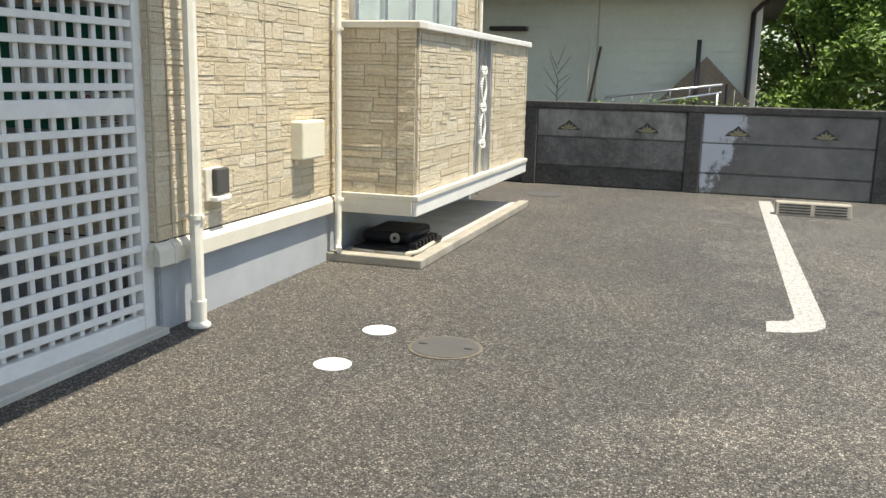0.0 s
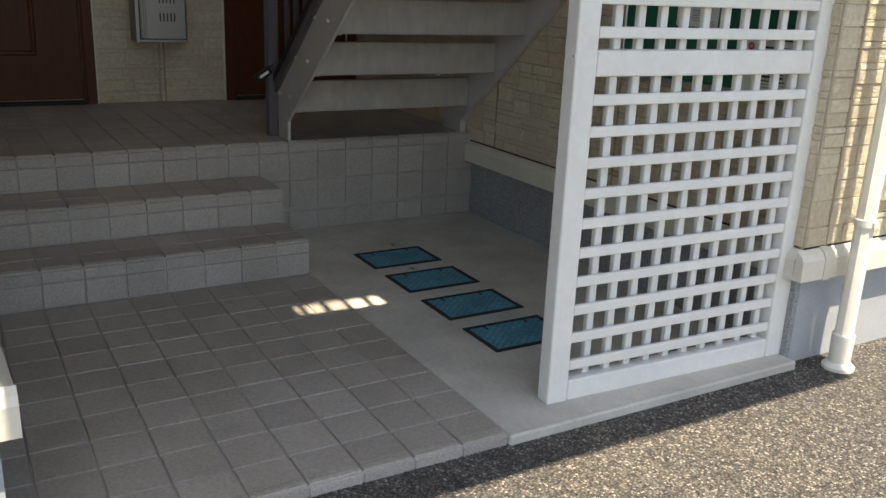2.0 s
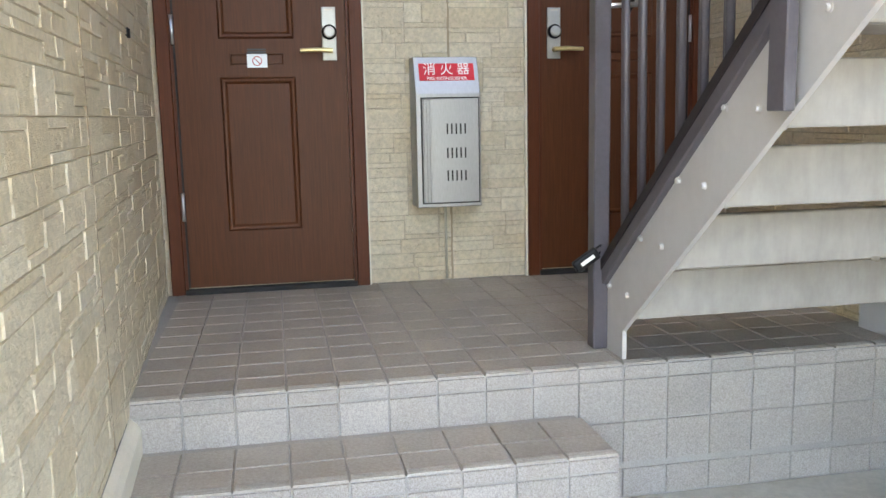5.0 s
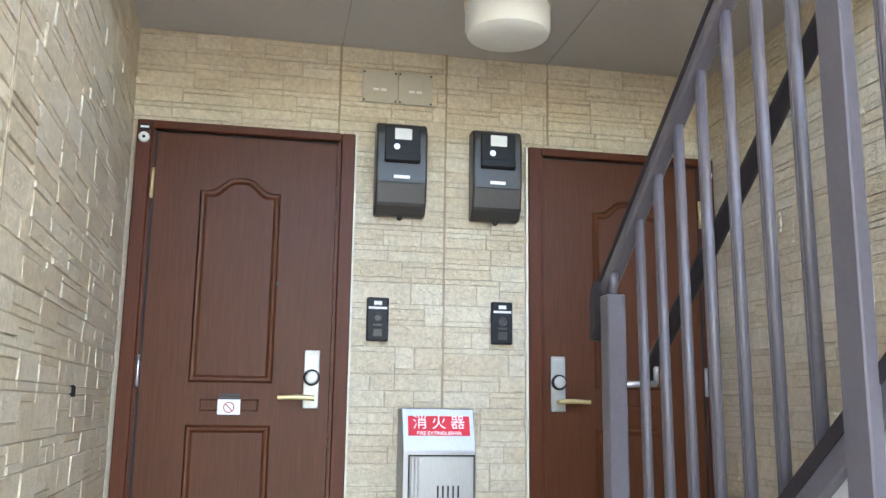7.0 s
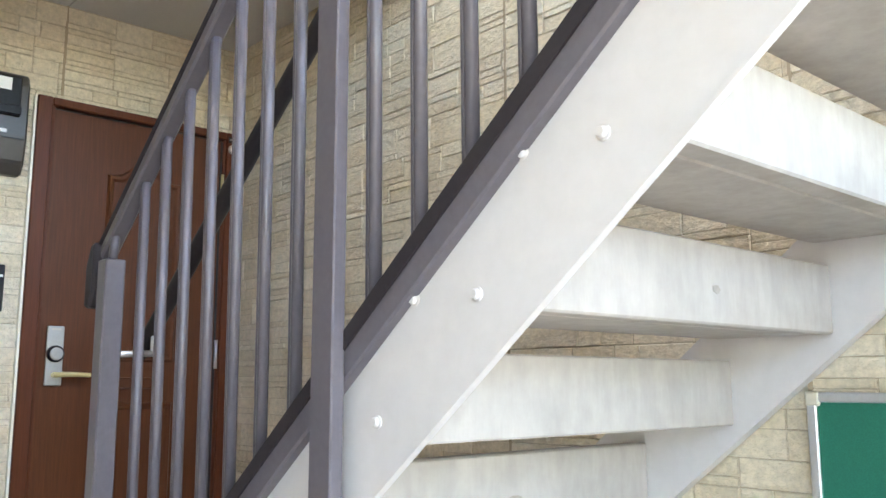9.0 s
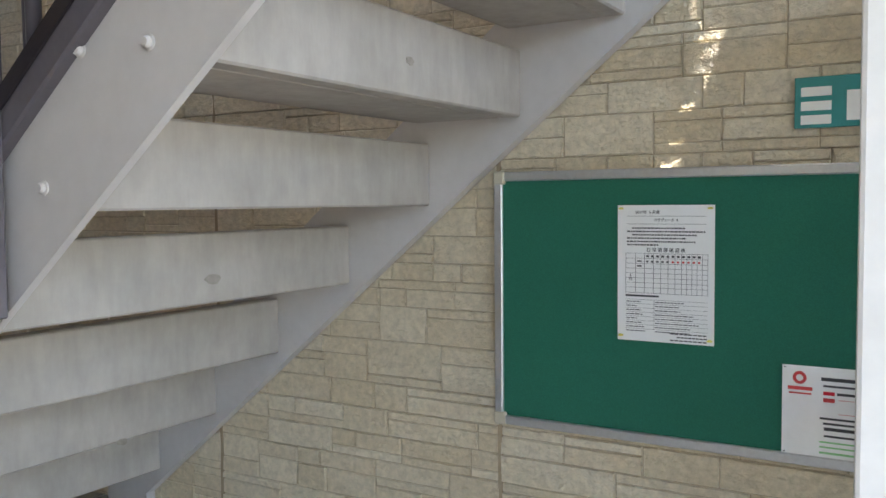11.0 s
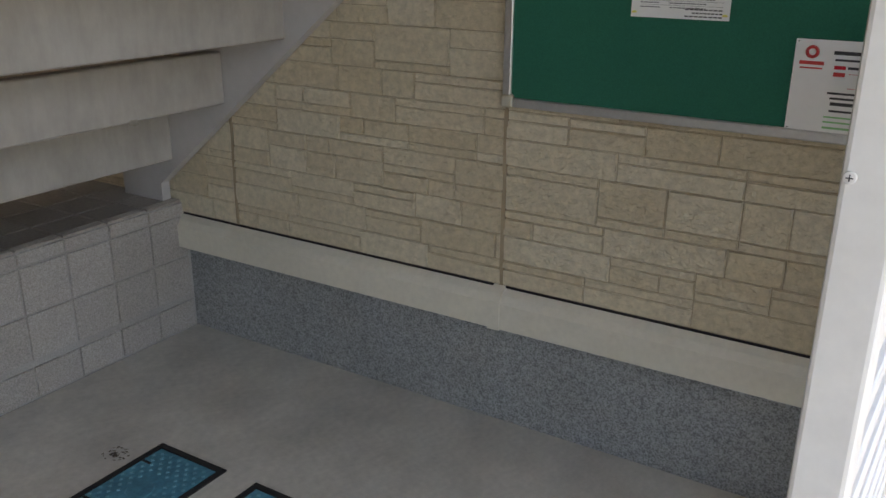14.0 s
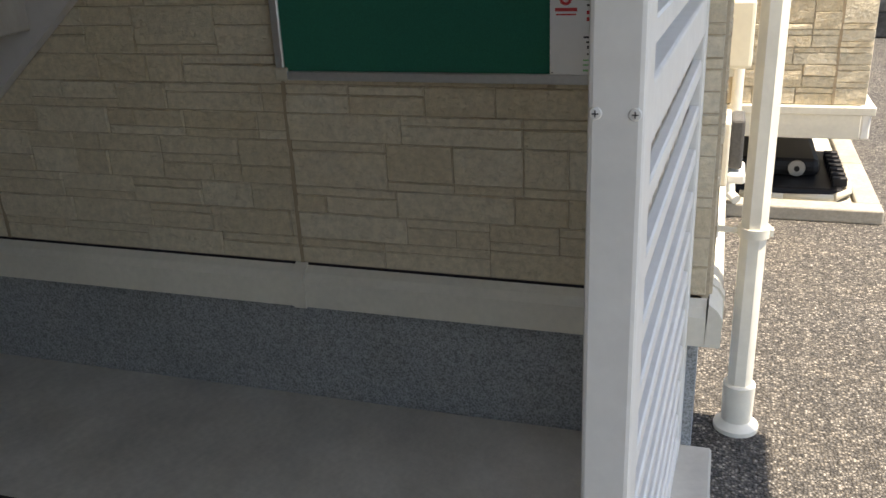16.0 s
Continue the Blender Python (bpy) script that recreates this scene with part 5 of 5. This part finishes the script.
for k in range(6):
    part("text_bar", B(0.0031, 0.0038, -2.78, -2.60 + 0.02 * (k % 2), 0.12 + 0.032 * k, 0.133 + 0.032 * k), M["ink"], nt_)

# ---- neighbour's house and yard ----
house = thing("neighbour_house", (0, 9.5, 0), "pale green lap-sided house with a dark roof edge", "house")
part("wall", B(-7.0, 2.60, 9.0, 15.0, 0.0, 3.2), M["house"], house)
for k in range(20):
    z = 0.15 * k
    bm = bmesh.new()
    vs = [bm.verts.new(p) for p in ((-7.0, 8.982, z), (2.60, 8.982, z), (2.60, 8.996, z + 0.149), (-7.0, 8.996, z + 0.149), (-7.0, 9.0, z), (2.60, 9.0, z))]
    bm.faces.new(vs[:4]), bm.faces.new((vs[0], vs[4], vs[5], vs[1]))
    part("lap_board", bm, M["house"], house)
part("corner_board", B(2.60, 2.77, 8.97, 9.12, 0.0, 3.2, 0.005), M["trim"], house)
part("joint", B(0.63, 0.65, 8.975, 8.985, 0, 3.2), M["grey_plate"], house)
part("downpipe", tube([(2.66, 8.93, 0.0), (2.66, 8.93, 2.15), (2.76, 8.85, 2.25), (3.0, 8.6, 2.32)], 0.035), M["brown"], house)
part("roof", prism([(8.3, 2.40), (15.6, 3.9), (15.6, 4.1), (8.3, 2.55)], "x", -7.5, 3.15), M["roof"], house)
part("eave_board", B(2.60, 3.10, 8.32, 15.0, 2.36, 2.40), M["brown"], house)
wd = part("side_window", B(2.60, 2.66, 9.2, 11.5, 0.0, 2.1), M["brown"], house)
for y in (9.25, 10.0, 10.75):
    part("pane", B(2.661, 2.667, y + 0.06, y + 0.66, 0.1, 2.0), M["glass"], wd)
part("vent_hood", B(-0.9, -0.35, 8.86, 8.99, 1.90, 1.96, 0.01), M["brown"], house)

poles = ((0.62, 8.5, 0.90, 1.78, 0.018, "grey_plate"), (2.02, 8.55, 0.8, 1.78, 0.03, "brown"), (2.40, 8.6, 0.8, 1.22, 0.015, "brown"), (2.50, 8.3, 0.8, 1.15, 0.012, "brown"))
for x, y, z0, z1, r, mtl in poles:
    single("garden_stake", R((x, y, 0.0), (x, y, z1), r, 8), M[mtl], "upright weathered stake in the neighbour's yard", "stake", "garden stakes")
single("garden_tool", R((0.50, 8.4, 0.0), (0.76, 8.5, 1.68), 0.018, 8), M["bark"], "long-handled tool leaning in the yard", "tool")
diam = bmesh.new()
box(diam, -0.42, 0.42, -0.012, 0.012, -0.42, 0.42, 0.004)
bmesh.ops.transform(diam, matrix=Matrix.Translation((2.12, 8.75, 0.98)) @ Matrix.Rotation(radians(45), 4, "Y"), verts=list(diam.verts))
single("plywood_sheet", diam, M["ply"], "square weathered plywood sheet standing on its corner", "board")
lad = thing("ladder", (1.4, 8.2, 0.9), "aluminium ladder lying slanted behind the wall", "ladder")
for dz in (0.0, 0.16):
    part("side_rail", R((0.9, 8.2, 0.86 + dz), (2.35, 8.2, 1.12 + dz * 0.6), 0.016, 6), M["alu"], lad)
for x, z in ((1.0, 0.88), (2.3, 1.11)):
    part("leg", R((x, 8.2, 0.0), (x, 8.2, z), 0.014, 6), M["alu"], lad)
for k in range(6):
    x = 1.0 + 0.24 * k
    part("rung", R((x, 8.2, 0.88 + 0.043 * k), (x, 8.2, 1.02 + 0.035 * k), 0.01, 6), M["alu"], lad)


# ---- plants ----
def leaf_cloud(bm, centre, size, count, leaf, rnd):
    for _ in range(count):
        while True:
            p = Vector((rnd.uniform(-1, 1), rnd.uniform(-1, 1), rnd.uniform(-1, 1)))
            if 0.15 < p.length < 1:
                break
        c = Vector(centre) + Vector((p.x * size[0], p.y * size[1], p.z * size[2]))
        a = Vector((rnd.uniform(-1, 1), rnd.uniform(-1, 1), rnd.uniform(-0.6, 0.6))).normalized() * leaf * rnd.uniform(0.6, 1.3)
        b = a.cross(Vector((rnd.uniform(-1, 1), rnd.uniform(-1, 1), rnd.uniform(-1, 1)))).normalized() * leaf * 0.32
        t = Vector((0, 0, -leaf * 0.25))
        v = [bm.verts.new(q) for q in (c - a, c + b, c + a + t, c - b)]
        bm.faces.new(v)


def tree(name, x, y, h, spread, seed, label):
    rnd = random.Random(seed)
    ob = thing(name, (x, y, 0), label, "tree", "garden trees")
    tk = R((x, y, 0), (x + 0.1, y, h * 0.45), 0.09, 9, 0.06)
    tips = []
    for _ in range(14):
        a = rnd.uniform(0, 6.28)
        z0 = h * rnd.uniform(0.25, 0.45)
        tip = (x + spread * 0.7 * math.cos(a), y + spread * 0.7 * math.sin(a), h * rnd.uniform(0.35, 0.98))
        mid_ = ((x + tip[0]) / 2, (y + tip[1]) / 2, (z0 + tip[2]) / 2 + 0.1)
        rod(tk, (x + 0.05, y, z0), mid_, 0.035, 6, 0.025)
        rod(tk, mid_, tip, 0.025, 6, 0.008)
        tips.append(tip)
    part("trunk", tk, M["bark"], ob)
    cr = bmesh.new()
    for tip in tips:
        for _ in range(3):
            c = (tip[0] + rnd.uniform(-0.35, 0.35), tip[1] + rnd.uniform(-0.35, 0.35), tip[2] + rnd.uniform(-0.3, 0.3))
            leaf_cloud(cr, c, (rnd.uniform(0.3, 0.55), rnd.uniform(0.3, 0.55), rnd.uniform(0.22, 0.36)), 190, 0.085, rnd)
    part("crown", cr, M["leaf"], ob)
    return ob


tree("garden_tree", 3.9, 13.6, 3.0, 1.1, 17, "leafy green garden tree behind the boundary wall")
tree("garden_tree", 5.0, 13.2, 3.4, 1.5, 11, "leafy green garden tree behind the boundary wall")
tree("garden_tree", 6.6, 12.4, 3.2, 1.6, 12, "leafy green garden tree behind the boundary wall")
tree("garden_tree", 8.6, 14.5, 4.0, 1.8, 13, "leafy green garden tree behind the boundary wall")
tree("garden_tree", 4.3, 17.0, 4.2, 1.8, 14, "leafy green garden tree behind the boundary wall")
tree("garden_tree", 6.9, 18.0, 4.6, 2.0, 15, "leafy green garden tree behind the boundary wall")
tree("garden_tree", 10.8, 16.5, 4.6, 2.0, 16, "leafy green garden tree behind the boundary wall")
rn = random.Random(5)
hedge = bmesh.new()
for k in range(90):
    leaf_cloud(hedge, (rn.uniform(3.0, 11), rn.uniform(15, 18.5), rn.uniform(0.3, 3.0)), (0.8, 0.6, 0.6), 110, 0.13, rn)
tagged(new("far_shrubbery", to_mesh("far_shrubbery", hedge, M["leaf"])), "dense dark green shrubbery at the back", "shrubs", kind="stuff")
weeds = bmesh.new()
for x, z in ((1.5, 1.0), (1.75, 1.02), (1.95, 1.05), (2.25, 1.0), (2.5, 1.0), (0.9, 0.98)):
    leaf_cloud(weeds, (x, 7.9, z - 0.08), (0.2, 0.15, 0.12), 60, 0.035, rn)
tagged(new("weeds", to_mesh("weeds", weeds, M["leaf"])), "low weeds behind the boundary wall", "weeds", kind="stuff")
twig = R((0.18, 8.4, 0.0), (0.22, 8.4, 1.25), 0.012, 5, 0.006)
for k in range(9):
    z = 0.95 + 0.06 * k
    s = -1 if k % 2 else 1
    rod(twig, (0.21, 8.4, z), (0.21 + s * rn.uniform(0.08, 0.2), 8.4 + rn.uniform(-0.1, 0.1), z + rn.uniform(0.12, 0.3)), 0.005, 4, 0.002)
single("bare_shrub", twig, M["bark"], "thin leafless shrub against the house wall", "shrub")

# ---- siding blocks ----
siding(wall_east, XD, 0.0, 0.447, 3.4, 1, seams=(-1.94, -1.0), near=(-1.95, 0.0, 0.445, 1.55))
siding(wall_north, -2.70, 0.0, ZL, 3.16, 2, seams=(-1.81, -1.345, -0.855), holes=((-2.80, -1.745, 0, 2.735), (-0.957, 0.1, 0, 2.735)), near=(-1.75, -0.95, ZL, 2.9))
siding(wall_west, 0.0, 3.78, 0.447, 3.2, 3, seams=(1.9,), near=(0.0, 2.8, 0.8, 1.9))
siding(facade_right, Y_R, 5.15, 0.447, 3.0, 4, seams=(0.075, 0.98, 1.9), holes=((2.09, 4.36, 1.02, 3.1),), near=(0.07, 1.8, 0.445, 1.75))
siding(facade_left, Y_L0 - 94 * GU, Y_L0, 0.445, 2.4, 5, seams=(Y_L0 - 4 * GU,), near=(-3.2, Y_L0, 0.445, 1.6))
siding(box_front, 1.95, 3.255, 0.465, 1.53, 6, seams=(2.0, 3.13), near=(1.9, 3.3, 0.4, 1.6))
siding(box_front, 3.70, 5.02, 0.465, 1.53, 7, seams=(3.83, 4.97))
siding(box_side, 0.05, 0.565, 0.465, 1.53, 8, seams=(0.44,), near=(0.0, 0.6, 0.4, 1.6))

# ---- tiles ----
TP = 0.1527
flat = tile_mesh("tile_flat", TP, TP, "z", M["tile"])
nose = tile_mesh("tile_nose", TP, TP, "z", M["tile"], True)
up_tile = tile_mesh("tile_riser", TP, 0.143, "x", M["riser_tile"])
edge_tile = tile_mesh("tile_edge", TP, 0.045, "x", M["riser_tile"])
low_tile = tile_mesh("tile_low", TP, 0.10, "x", M["riser_tile"])
ys = [-2.625 + TP * (k + 0.5) for k in range(17)]
tiles(landing, nose, [(XL - TP / 2 + 0.004, y, ZL - 0.006) for y in ys])
tiles(landing, flat, [(XL - TP * (r + 0.5) + 0.004, y, ZL - 0.006) for r in range(1, 11) for y in ys if XL - TP * (r + 1) > XD - 0.12])
tiles(landing, edge_tile, [(XL, y, ZL - 0.006 - 0.0225) for y in ys])
tiles(landing, up_tile, [(XL, y, ZL - 0.052 - 0.0715) for y in ys])
tiles(landing, up_tile, [(XL, y, ZL - 0.052 - 0.2145) for y in ys if y > -1.3])
tiles(landing, low_tile, [(XL, y, 0.082) for y in ys if y > -1.3])
ys2 = [y for y in ys if y < -1.30]
for ob, xf_, zt, zb in ((step_up, -1.855, 0.335, 0.185), (step_low, -1.525, 0.185, 0.036)):
    tiles(ob, nose, [(xf_ - TP / 2 + 0.004, y, zt - 0.006) for y in ys2])
    tiles(ob, flat, [(xf_ - TP * 1.5 + 0.004, y, zt - 0.006) for y in ys2])
    tiles(ob, edge_tile, [(xf_, y, zt - 0.006 - 0.0225) for y in ys2])
    tiles(ob, low_tile, [(xf_, y, zt - 0.052 - 0.05) for y in ys2])
tiles(hall_floor, flat, [(0.036 - TP * (r + 0.5), y, 0.030) for r in range(1, 10) for y in ys2 if 0.036 - TP * (r + 1) > -1.6])
tiles(hall_floor, nose, [(0.036 - TP / 2, y, 0.030) for y in ys2])
tiles(hall_floor, edge_tile, [(0.0345, y, 0.0075) for y in ys2])
